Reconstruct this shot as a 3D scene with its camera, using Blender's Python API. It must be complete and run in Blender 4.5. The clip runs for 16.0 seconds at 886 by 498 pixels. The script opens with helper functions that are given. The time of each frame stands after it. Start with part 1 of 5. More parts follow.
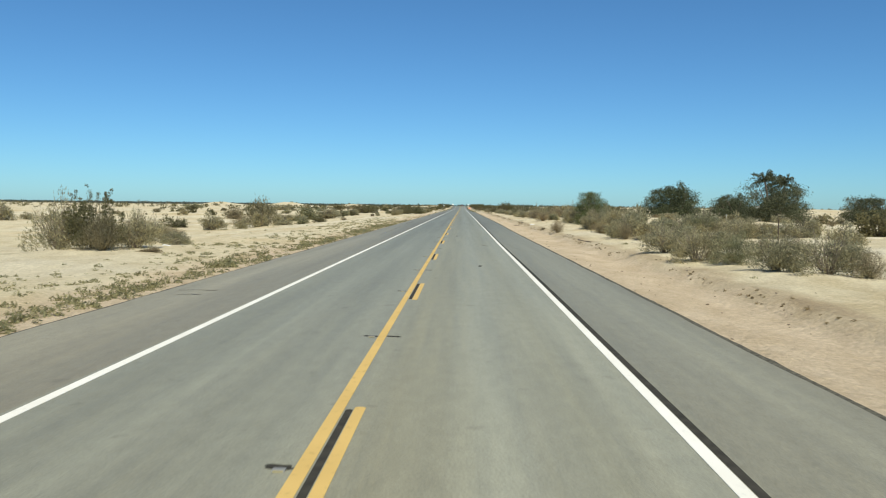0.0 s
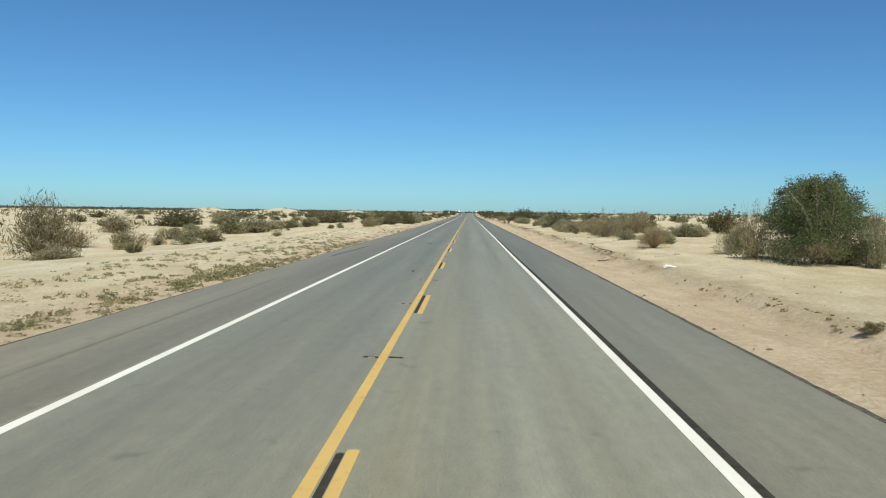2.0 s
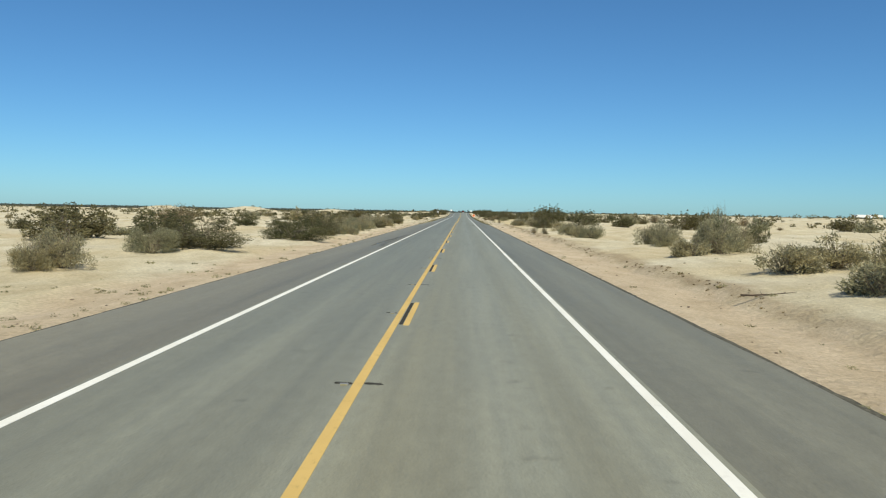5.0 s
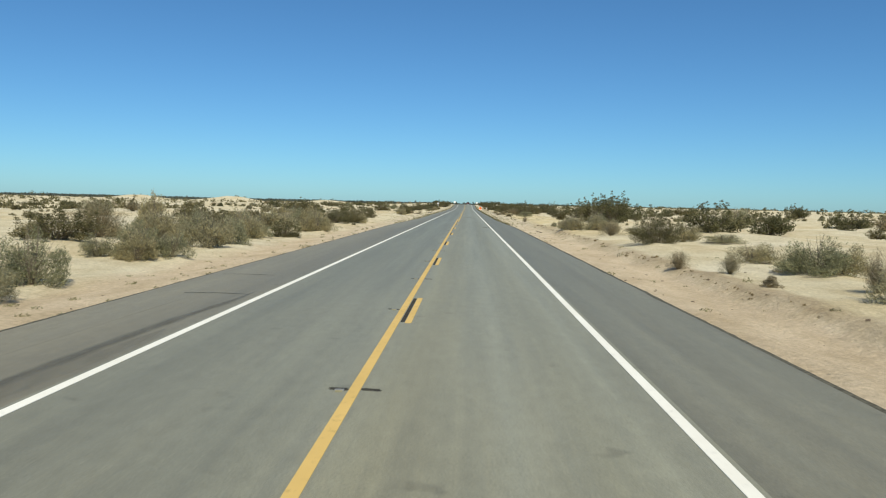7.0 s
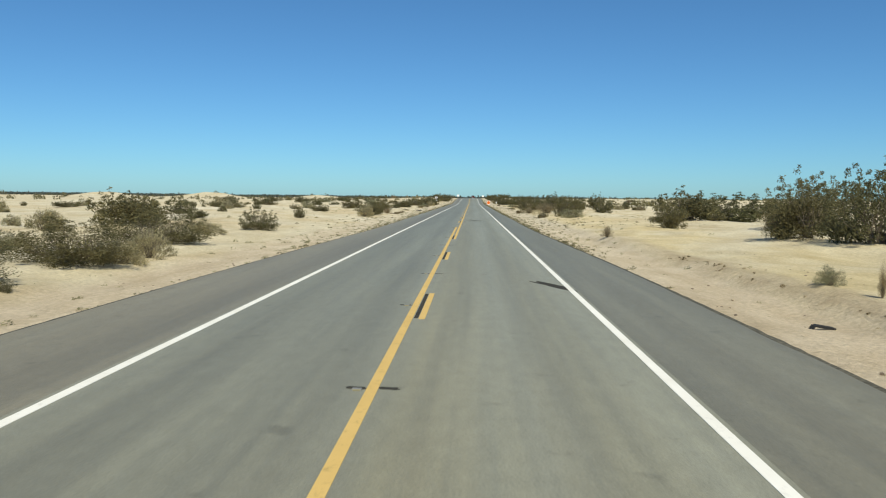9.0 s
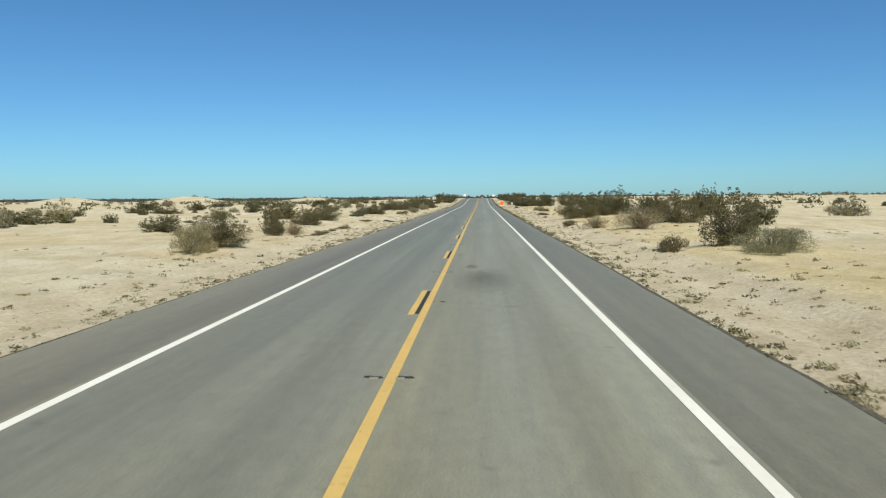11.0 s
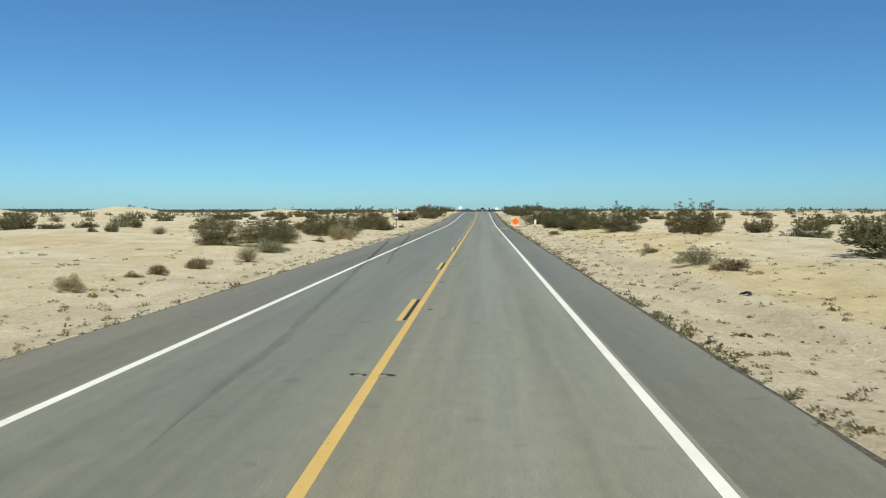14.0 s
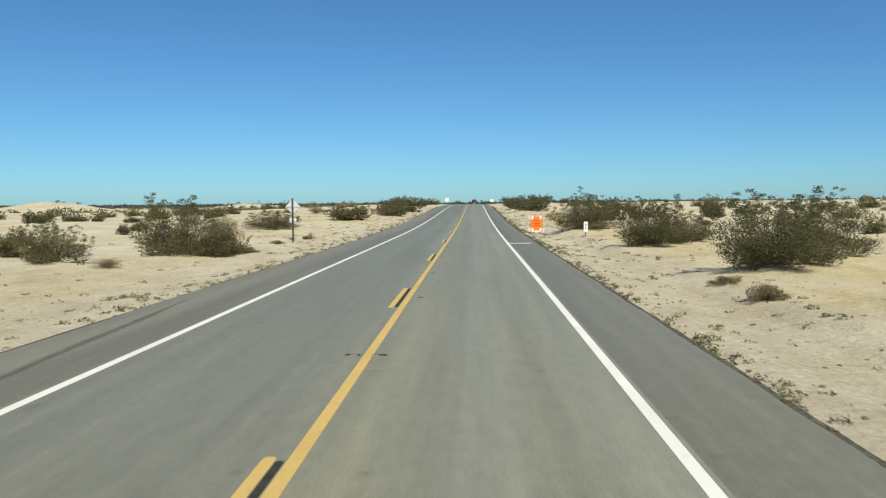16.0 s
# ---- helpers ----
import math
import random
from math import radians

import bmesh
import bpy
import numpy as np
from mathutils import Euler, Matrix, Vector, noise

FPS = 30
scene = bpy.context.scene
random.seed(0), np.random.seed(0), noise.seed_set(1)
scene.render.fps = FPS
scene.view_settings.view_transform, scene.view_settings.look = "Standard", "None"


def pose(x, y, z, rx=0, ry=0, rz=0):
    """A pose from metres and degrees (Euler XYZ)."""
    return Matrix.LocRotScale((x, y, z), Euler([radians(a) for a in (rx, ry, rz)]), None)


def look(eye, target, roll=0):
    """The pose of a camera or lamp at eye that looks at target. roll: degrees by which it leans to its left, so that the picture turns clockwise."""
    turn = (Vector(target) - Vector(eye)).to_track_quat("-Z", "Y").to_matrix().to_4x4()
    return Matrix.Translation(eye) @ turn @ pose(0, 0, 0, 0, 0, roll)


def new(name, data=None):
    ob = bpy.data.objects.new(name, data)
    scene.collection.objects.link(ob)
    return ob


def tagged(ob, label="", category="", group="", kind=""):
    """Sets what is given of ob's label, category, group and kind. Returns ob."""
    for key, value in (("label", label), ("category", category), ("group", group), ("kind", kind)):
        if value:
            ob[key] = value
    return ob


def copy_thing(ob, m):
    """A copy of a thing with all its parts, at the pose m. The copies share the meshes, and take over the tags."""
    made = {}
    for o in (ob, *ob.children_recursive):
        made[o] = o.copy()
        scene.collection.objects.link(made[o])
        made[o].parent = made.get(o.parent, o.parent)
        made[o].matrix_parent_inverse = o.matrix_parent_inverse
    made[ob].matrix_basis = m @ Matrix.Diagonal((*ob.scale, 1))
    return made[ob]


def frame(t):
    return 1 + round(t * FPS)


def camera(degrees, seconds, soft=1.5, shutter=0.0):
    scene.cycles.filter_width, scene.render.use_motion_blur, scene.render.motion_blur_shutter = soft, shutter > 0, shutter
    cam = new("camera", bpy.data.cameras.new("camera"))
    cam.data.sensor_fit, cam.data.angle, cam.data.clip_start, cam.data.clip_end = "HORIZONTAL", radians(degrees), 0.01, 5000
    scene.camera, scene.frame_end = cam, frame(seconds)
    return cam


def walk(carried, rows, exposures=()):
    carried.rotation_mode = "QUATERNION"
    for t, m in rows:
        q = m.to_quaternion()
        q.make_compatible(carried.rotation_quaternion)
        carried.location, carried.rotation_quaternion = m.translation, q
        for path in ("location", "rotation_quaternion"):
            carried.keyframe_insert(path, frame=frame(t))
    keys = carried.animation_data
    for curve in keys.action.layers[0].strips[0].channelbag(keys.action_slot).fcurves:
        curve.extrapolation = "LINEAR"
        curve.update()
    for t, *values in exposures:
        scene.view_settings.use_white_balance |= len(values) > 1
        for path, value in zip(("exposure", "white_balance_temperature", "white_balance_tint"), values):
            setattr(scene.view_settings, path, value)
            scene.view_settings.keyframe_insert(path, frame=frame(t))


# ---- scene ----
import colorsys

# ------------------------------------------------------------------ camera
cam = camera(57.97, 16.0, soft=1.15, shutter=0.06)
PATH = [
    (0.0, 1.252, 0.06, 2.329, 86.881, -0.708, 1.334),
    (0.5, 1.246, 15.04, 2.329, 87.024, -0.381, 1.353),
    (1.0, 1.195, 29.95, 2.329, 87.291, -0.717, 1.382),
    (1.5, 1.151, 44.89, 2.329, 87.379, -0.892, 1.590),
    (2.0, 1.206, 59.97, 2.329, 87.364, -0.826, 1.843),
    (2.5, 1.175, 74.97, 2.329, 87.423, -0.676, 1.717),
    (3.0, 1.127, 89.99, 2.329, 87.598, -0.684, 1.226),
    (3.5, 1.115, 105.00, 2.329, 87.765, -0.906, 1.106),
    (4.0, 1.170, 120.03, 2.329, 87.693, -0.718, 1.109),
    (4.5, 1.201, 134.90, 2.329, 87.508, -0.875, 1.249),
    (5.0, 1.232, 149.77, 2.329, 87.322, -1.031, 1.389),
    (5.5, 1.262, 164.65, 2.329, 87.137, -1.187, 1.529),
    (6.0, 1.293, 179.52, 2.329, 86.951, -1.344, 1.670),
    (6.5, 1.323, 194.40, 2.329, 86.765, -1.500, 1.810),
    (7.0, 1.255, 209.16, 2.329, 86.722, -1.378, 1.732),
    (7.5, 1.199, 223.93, 2.329, 86.745, -1.606, 1.589),
    (8.0, 1.158, 238.75, 2.329, 86.709, -1.569, 1.621),
    (8.5, 1.140, 253.45, 2.329, 86.407, -0.942, 1.987),
    (9.0, 1.098, 267.88, 2.329, 86.282, -0.655, 2.066),
    (9.5, 1.157, 282.35, 2.329, 86.287, -0.398, 2.232),
    (10.0, 1.217, 296.81, 2.329, 86.291, -0.140, 2.399),
    (10.5, 1.276, 311.28, 2.329, 86.295, 0.117, 2.566),
    (11.0, 1.335, 325.74, 2.329, 86.300, 0.374, 2.732),
    (11.5, 1.394, 340.21, 2.329, 86.304, 0.632, 2.899),
    (12.0, 1.479, 354.56, 2.329, 86.704, 0.658, 2.837),
    (12.5, 1.557, 369.15, 2.329, 87.140, 0.655, 2.600),
    (13.0, 1.605, 383.80, 2.329, 87.368, 0.253, 2.683),
    (13.5, 1.604, 398.18, 2.329, 87.361, 0.108, 2.764),
    (14.0, 1.626, 412.58, 2.329, 87.224, -0.089, 2.797),
    (14.5, 1.685, 426.86, 2.329, 86.792, -0.276, 2.821),
    (15.0, 1.745, 440.96, 2.329, 86.496, -0.410, 2.847),
    (15.5, 1.771, 455.25, 2.329, 86.521, -0.250, 2.540),
    (16.0, 1.761, 470.10, 2.329, 86.703, 0.439, 2.240),
]
walk(cam, [(r[0], pose(*r[1:])) for r in PATH], [(0.0, 0.04, 6720, 11.5), (1.5, -0.03, 6720, 11.5), (16.0, -0.03, 6720, 11.5)])

# ------------------------------------------------------------------ daylight
SUN_EL, SUN_AZ = 50.0, 163.0           # azimuth clockwise from +y: the sun stands behind and to the right
world = bpy.data.worlds.new("world")
scene.world = world
world.use_nodes = True
wt = world.node_tree
sky = wt.nodes.new("ShaderNodeTexSky")
sky.sky_type = "NISHITA"
sky.sun_disc = False
sky.sun_elevation, sky.sun_rotation = radians(SUN_EL), radians(SUN_AZ)
sky.altitude, sky.air_density, sky.dust_density, sky.ozone_density = 0, 0.79, 0.3, 10.0
tint = wt.nodes.new("ShaderNodeMix")                    # a clear, dry, deep blue day
tint.data_type, tint.blend_type = "RGBA", "MULTIPLY"
tint.inputs[0].default_value, tint.inputs[7].default_value = 1.0, (0.625, 0.92, 0.93, 1)
wt.links.new(sky.outputs[0], tint.inputs[6])
wt.links.new(tint.outputs[2], wt.nodes["Background"].inputs[0])
wt.nodes["Background"].inputs[1].default_value = 0.119
az, el = radians(SUN_AZ), radians(SUN_EL)
sun_way = Vector((math.sin(az) * math.cos(el), math.cos(az) * math.cos(el), math.sin(el)))
sun = new("sun", bpy.data.lights.new("sun", "SUN"))
sun.data.energy, sun.data.angle, sun.data.color = 4.6, radians(0.5), (0.985, 0.965, 0.785)
sun.matrix_world = look(sun_way * 50, (0, 0, 0))
scene.view_settings.exposure = 0.0

# ------------------------------------------------------------------ materials


def material(name, rough=0.9, metal=0.0, spec=0.3):
    m = bpy.data.materials.new(name)
    m.use_nodes = True
    b = m.node_tree.nodes["Principled BSDF"]
    b.inputs["Roughness"].default_value = rough
    b.inputs["Metallic"].default_value = metal
    b.inputs["Specular IOR Level"].default_value = spec
    return m, m.node_tree, b


def plain(name, rgb, rough=0.6, metal=0.0, vary=0.12, scale=8.0, spec=0.4):
    """One colour with soft blotches and a little relief."""
    m, nt, b = material(name, rough, metal, spec)
    geo = nt.nodes.new("ShaderNodeNewGeometry")
    n = nt.nodes.new("ShaderNodeTexNoise")
    n.inputs["Scale"].default_value, n.inputs["Detail"].default_value = scale, 6
    nt.links.new(geo.outputs["Position"], n.inputs["Vector"])
    ramp = mix_ramp(nt, n.outputs["Fac"], [(0.3, [c * (1 - vary) for c in rgb]), (0.7, [min(1, c * (1 + vary)) for c in rgb])])
    nt.links.new(ramp, b.inputs["Base Color"])
    return m


def mix_ramp(nt, fac, stops):
    r = nt.nodes.new("ShaderNodeValToRGB")
    els = r.color_ramp.elements
    while len(els) < len(stops):
        els.new(0.5)
    for e, (p, c) in zip(els, stops):
        e.position, e.color = p, (*c, 1)
    nt.links.new(fac, r.inputs[0])
    return r.outputs[0]


def noise_tex(nt, vec, scale, detail=6.0, rough=0.55):
    n = nt.nodes.new("ShaderNodeTexNoise")
    n.inputs["Scale"].default_value, n.inputs["Detail"].default_value, n.inputs["Roughness"].default_value = scale, detail, rough
    nt.links.new(vec, n.inputs["Vector"])
    return n.outputs["Fac"]


def stretched(nt, vec, sx, sy, sz=1.0):
    v = nt.nodes.new("ShaderNodeVectorMath")
    v.operation = "MULTIPLY"
    v.inputs[1].default_value = (sx, sy, sz)
    nt.links.new(vec, v.inputs[0])
    return v.outputs[0]


def mixc(nt, fac, a, b, kind="MIX"):
    m = nt.nodes.new("ShaderNodeMix")
    m.data_type, m.blend_type = "RGBA", kind
    for sock, v in ((m.inputs[0], fac), (m.inputs[6], a), (m.inputs[7], b)):
        if isinstance(v, (int, float)):
            sock.default_value = v
        elif isinstance(v, (tuple, list)):
            sock.default_value = (*v, 1)
        else:
            nt.links.new(v, sock)
    return m.outputs[2]


def bumped(nt, b, height, dist, strength=0.6):
    bp = nt.nodes.new("ShaderNodeBump")
    bp.inputs["Distance"].default_value, bp.inputs["Strength"].default_value = dist, strength
    nt.links.new(height, bp.inputs["Height"])
    nt.links.new(bp.outputs[0], b.inputs["Normal"])


def sand_material():
    m, nt, b = material("sand", 0.95, 0, 0.15)
    pos = nt.nodes.new("ShaderNodeNewGeometry").outputs["Position"]
    big = mix_ramp(nt, noise_tex(nt, pos, 0.09, 5), [(0.34, (0.600, 0.500, 0.325)), (0.50, (0.640, 0.565, 0.400)), (0.66, (0.680, 0.620, 0.480))])
    sep = nt.nodes.new("ShaderNodeSeparateXYZ")
    nt.links.new(pos, sep.inputs[0])
    ab = nt.nodes.new("ShaderNodeMath")
    ab.operation = "ABSOLUTE"
    nt.links.new(sep.outputs[0], ab.inputs[0])
    ad = nt.nodes.new("ShaderNodeMath")
    ad.operation = "MULTIPLY_ADD"
    ad.inputs[1].default_value, ad.inputs[2].default_value = 1.6, -0.8
    nt.links.new(noise_tex(nt, pos, 0.6, 4), ad.inputs[0])
    sm = nt.nodes.new("ShaderNodeMath")
    sm.operation = "ADD"
    nt.links.new(ab.outputs[0], sm.inputs[0])
    nt.links.new(ad.outputs[0], sm.inputs[1])
    rg = nt.nodes.new("ShaderNodeMapRange")
    rg.inputs[1].default_value, rg.inputs[2].default_value = 8.6, 9.8
    nt.links.new(sm.outputs[0], rg.inputs[0])
    on = nt.nodes.new("ShaderNodeMapRange")
    on.inputs[1].default_value, on.inputs[2].default_value = 250.0, 350.0
    nt.links.new(sep.outputs[1], on.inputs[0])
    verge = mixc(nt, on.outputs[0], (0.605, 0.492, 0.352), (0.625, 0.550, 0.410))
    big = mixc(nt, rg.outputs[0], verge, big)      # graded verge, browner on the first stretch
    edges = []                                                     # a strip of ochre sand beyond the verge
    for sock, a, c in ((sep.outputs[0], 8.5, 10.0), (sep.outputs[0], 17.0, 13.5), (sep.outputs[1], 262.0, 290.0)):
        er = nt.nodes.new("ShaderNodeMapRange")
        er.inputs[1].default_value, er.inputs[2].default_value = a, c
        nt.links.new(sock, er.inputs[0])
        edges.append(er.outputs[0])
    patchy = mix_ramp(nt, noise_tex(nt, stretched(nt, pos, 1.0, 0.5), 0.22, 4), [(0.36, (0, 0, 0)), (0.58, (1, 1, 1))])
    ochre = mixc(nt, 1.0, mixc(nt, 1.0, edges[0], edges[1], "MULTIPLY"), mixc(nt, 1.0, edges[2], patchy, "MULTIPLY"), "MULTIPLY")
    big = mixc(nt, ochre, big, (0.650, 0.545, 0.330))
    berm_shade = []                                                       # shade on the berm's road-facing slope, painted as a brown band
    for sock, a, c in ((sm.outputs[0], 8.75, 9.15), (sm.outputs[0], 10.2, 9.5), (sep.outputs[0], 6.0, 7.0), (sep.outputs[1], 330.0, 290.0)):
        er = nt.nodes.new("ShaderNodeMapRange")
        er.inputs[1].default_value, er.inputs[2].default_value = a, c
        nt.links.new(sock, er.inputs[0])
        berm_shade.append(er.outputs[0])
    berm_shade = mixc(nt, 1.0, mixc(nt, 1.0, berm_shade[0], berm_shade[1], "MULTIPLY"), mixc(nt, 1.0, berm_shade[2], berm_shade[3], "MULTIPLY"), "MULTIPLY")
    broken = mix_ramp(nt, noise_tex(nt, stretched(nt, pos, 1.0, 0.3), 0.5, 5, 0.6), [(0.38, (0.15, 0.15, 0.15)), (0.62, (0.8, 0.8, 0.8))])
    big = mixc(nt, mixc(nt, 1.0, berm_shade, broken, "MULTIPLY"), big, (0.420, 0.330, 0.220))
    mid = mix_ramp(nt, noise_tex(nt, stretched(nt, pos, 1.0, 0.45), 0.7, 8, 0.65), [(0.34, (0.79, 0.75, 0.69)), (0.62, (1.06, 1.06, 1.07))])
    fine = mix_ramp(nt, noise_tex(nt, pos, 9, 6, 0.7), [(0.3, (0.76, 0.745, 0.71)), (0.62, (1.12, 1.11, 1.08))])
    col = mixc(nt, 1.0, mixc(nt, 0.8, big, mid, "MULTIPLY"), fine, "MULTIPLY")
    nt.links.new(col, b.inputs["Base Color"])
    h = mixc(nt, 0.35, noise_tex(nt, pos, 2.2, 8, 0.6), noise_tex(nt, pos, 16, 6, 0.7))
    bumped(nt, b, h, 0.16, 0.95)
    return m


def across(nt, pos, lo, hi, stops, sway=0.25):
    """Colour bands that run along the road, from lo to hi metres across it, with softly swaying borders."""
    sep = nt.nodes.new("ShaderNodeSeparateXYZ")
    nt.links.new(pos, sep.inputs[0])
    off = nt.nodes.new("ShaderNodeMath")
    off.operation = "MULTIPLY_ADD"
    off.inputs[1].default_value = 2 * sway
    nt.links.new(noise_tex(nt, stretched(nt, pos, 1.5, 0.05), 0.6, 4, 0.6), off.inputs[0])
    nt.links.new(sep.outputs[0], off.inputs[2])
    rg = nt.nodes.new("ShaderNodeMapRange")
    rg.inputs[1].default_value, rg.inputs[2].default_value = lo + sway, hi + sway
    nt.links.new(off.outputs[0], rg.inputs[0])
    return mix_ramp(nt, rg.outputs[0], [((x - lo) / (hi - lo), c) for x, c in stops])


def asphalt_material(name, c, lo, hi, bands, late=0.90):
    """Worn chip-seal: fine grit, wheel tracks and long smears along the driving way, a few stains."""
    m, nt, b = material(name, 0.66, 0, 0.40)
    b.inputs["Sheen Weight"].default_value, b.inputs["Sheen Roughness"].default_value = 0.22, 0.45      # warm sheen that brightens the asphalt at grazing angles
    b.inputs["Sheen Tint"].default_value = (1.0, 0.93, 0.76, 1)
    pos = nt.nodes.new("ShaderNodeNewGeometry").outputs["Position"]
    streak = mix_ramp(nt, noise_tex(nt, stretched(nt, pos, 1.1, 0.012), 1.0, 4, 0.5), [(0.3, [c[0] * 0.88, c[1] * 0.86, c[2] * 0.84]), (0.7, [v * 1.10 for v in c])])
    cloud = mix_ramp(nt, noise_tex(nt, stretched(nt, pos, 1.4, 0.10), 0.6, 6, 0.6), [(0.3, (0.90, 0.90, 0.895)), (0.7, (1.07, 1.07, 1.065))])
    grit = mix_ramp(nt, noise_tex(nt, pos, 38, 3, 0.7), [(0.3, (0.72, 0.72, 0.72)), (0.7, (1.22, 1.22, 1.2))])
    spots = mix_ramp(nt, noise_tex(nt, pos, 1.7, 3, 0.5), [(0.66, (1, 1, 1)), (0.74, (0.74, 0.73, 0.72))])
    mottle = mix_ramp(nt, noise_tex(nt, stretched(nt, pos, 1.0, 0.4), 5.0, 5, 0.7), [(0.32, (0.88, 0.88, 0.875)), (0.68, (1.07, 1.07, 1.07))])
    tracks = mix_ramp(nt, noise_tex(nt, stretched(nt, pos, 4.0, 0.10), 1.0, 3, 0.6), [(0.35, (0.92, 0.925, 0.935)), (0.65, (1.07, 1.06, 1.035))])
    spots = mixc(nt, 1.0, spots, mixc(nt, 1.0, mottle, tracks, "MULTIPLY"), "MULTIPLY")
    col = mixc(nt, 1.0, mixc(nt, 1.0, streak, cloud, "MULTIPLY"), mixc(nt, 1.0, grit, spots, "MULTIPLY"), "MULTIPLY")
    col = mixc(nt, 1.0, col, across(nt, pos, lo, hi, bands), "MULTIPLY")
    sep = nt.nodes.new("ShaderNodeSeparateXYZ")
    nt.links.new(pos, sep.inputs[0])
    rg = nt.nodes.new("ShaderNodeMapRange")             # the first stretch was sealed with a paler stone
    rg.inputs[1].default_value, rg.inputs[2].default_value = 40.0, 100.0
    nt.links.new(sep.outputs[1], rg.inputs[0])
    col = mixc(nt, 1.0, col, mix_ramp(nt, rg.outputs[0], [(0.0, (1.05, 1.05, 1.05)), (1.0, (late, late, late))]), "MULTIPLY")
    nt.links.new(col, b.inputs["Base Color"])
    bumped(nt, b, noise_tex(nt, pos, 45, 4, 0.7), 0.012, 0.38)
    return m


def paint_material(name, rgb, wear=0.18):
    m, nt, b = material(name, 0.7, 0, 0.35)
    pos = nt.nodes.new("ShaderNodeNewGeometry").outputs["Position"]
    worn = mix_ramp(nt, noise_tex(nt, pos, 7, 8, 0.75), [(0.30, [c * (1 - 2.2 * wear) for c in rgb]), (0.44, rgb)])
    dust = mix_ramp(nt, noise_tex(nt, pos, 0.6, 4), [(0.3, (0.88, 0.87, 0.84)), (0.7, (1, 1, 1))])
    nt.links.new(mixc(nt, 1.0, worn, dust, "MULTIPLY"), b.inputs["Base Color"])
    bumped(nt, b, noise_tex(nt, pos, 45, 4, 0.7), 0.006, 0.5)
    return m


def leaf_material(name, dark, light):
    m, nt, b = material(name, 0.8, 0, 0.2)
    geo = nt.nodes.new("ShaderNodeNewGeometry")
    info = nt.nodes.new("ShaderNodeObjectInfo")
    leaf = mix_ramp(nt, geo.outputs["Random Per Island"], [(0.0, dark), (0.6, light), (1.0, [c * 1.12 for c in light])])
    patch = mix_ramp(nt, noise_tex(nt, geo.outputs["Position"], 1.6, 3), [(0.3, (0.72, 0.74, 0.70)), (0.7, (1.15, 1.10, 1.0))])
    each = mix_ramp(nt, info.outputs["Random"], [(0.0, (0.80, 0.86, 0.80)), (0.5, (1, 1, 1)), (1.0, (1.10, 1.04, 0.93))])
    col = mixc(nt, 1.0, mixc(nt, 1.0, leaf, patch, "MULTIPLY"), each, "MULTIPLY")
    nt.links.new(col, b.inputs["Base Color"])
    thin = nt.nodes.new("ShaderNodeBsdfTranslucent")
    nt.links.new(col, thin.inputs["Color"])
    both = nt.nodes.new("ShaderNodeMixShader")
    both.inputs[0].default_value = 0.48
    nt.links.new(b.outputs[0], both.inputs[1])
    nt.links.new(thin.outputs[0], both.inputs[2])
    nt.links.new(both.outputs[0], nt.nodes["Material Output"].inputs["Surface"])
    return m


SAND = sand_material()
def grey(v, r=1.0, b=1.0):
    return (v * r, v, v * b)


LANE = asphalt_material("lane_asphalt", (0.284, 0.278, 0.210), -3.75, 3.80, [
    (-3.75, grey(0.91)), (-2.75, grey(0.76)), (-1.85, grey(0.85)), (-0.95, grey(0.76)), (-0.2, grey(0.96)),
    (0.45, grey(0.97, 1.045, 0.90)), (1.05, grey(0.92, 1.03, 0.94)), (1.75, grey(1.09, 0.99, 1.02)), (2.6, grey(0.95, 1.02, 0.95)), (3.1, grey(1.06)), (3.75, grey(1.04))])
RIGHT_SIDE = asphalt_material("shoulder_asphalt", (0.250, 0.235, 0.171), 3.8, 6.6, [(3.8, grey(0.90)), (4.6, grey(0.98)), (5.4, grey(1.06)), (6.2, grey(0.95))], 0.77)
LEFT_SIDE = asphalt_material("brown_shoulder_asphalt", (0.270, 0.240, 0.167), -6.8, -3.75, [(-6.6, grey(1.02)), (-5.6, grey(1.08)), (-4.8, grey(0.95)), (-4.3, grey(0.79)), (-3.8, grey(0.87))], 0.81)
TAR = plain("tar", (0.050, 0.046, 0.037), 0.9, 0, 0.3, 6, 0.12)
WHITE = paint_material("white_road_paint", (0.90, 0.87, 0.79), 0.10)
YELLOW = paint_material("yellow_road_paint", (0.70, 0.47, 0.155))
GREEN = leaf_material("creosote_leaf", (0.128, 0.119, 0.066), (0.200, 0.186, 0.104))
GREY = leaf_material("saltbush_leaf", (0.268, 0.248, 0.160), (0.430, 0.400, 0.272))
DRY = leaf_material("dry_twig", (0.215, 0.175, 0.118), (0.42, 0.355, 0.250))
TUFT = leaf_material("dry_tuft", (0.150, 0.122, 0.075), (0.310, 0.255, 0.160))
PALE_TREE = leaf_material("feathery_leaf", (0.092, 0.124, 0.058), (0.190, 0.228, 0.116))
TREE = leaf_material("tree_leaf", (0.075, 0.086, 0.054), (0.172, 0.184, 0.118))
BARK = plain("grey_bark", (0.20, 0.165, 0.125), 0.9, 0, 0.3, 12, 0.15)
RUBBER = plain("black_rubber", (0.02, 0.02, 0.02), 0.8)
STEEL = plain("galvanised_steel", (0.45, 0.46, 0.47), 0.45, 0.8, 0.15, 20)
POSTWOOD = plain("dark_post_wood", (0.085, 0.062, 0.045), 0.9, 0, 0.3, 15)

# ------------------------------------------------------------------ terrain shape


def smooth(a, b, v):
    v = min(1.0, max(0.0, (v - a) / (b - a)))
    return v * v * (3 - 2 * v)


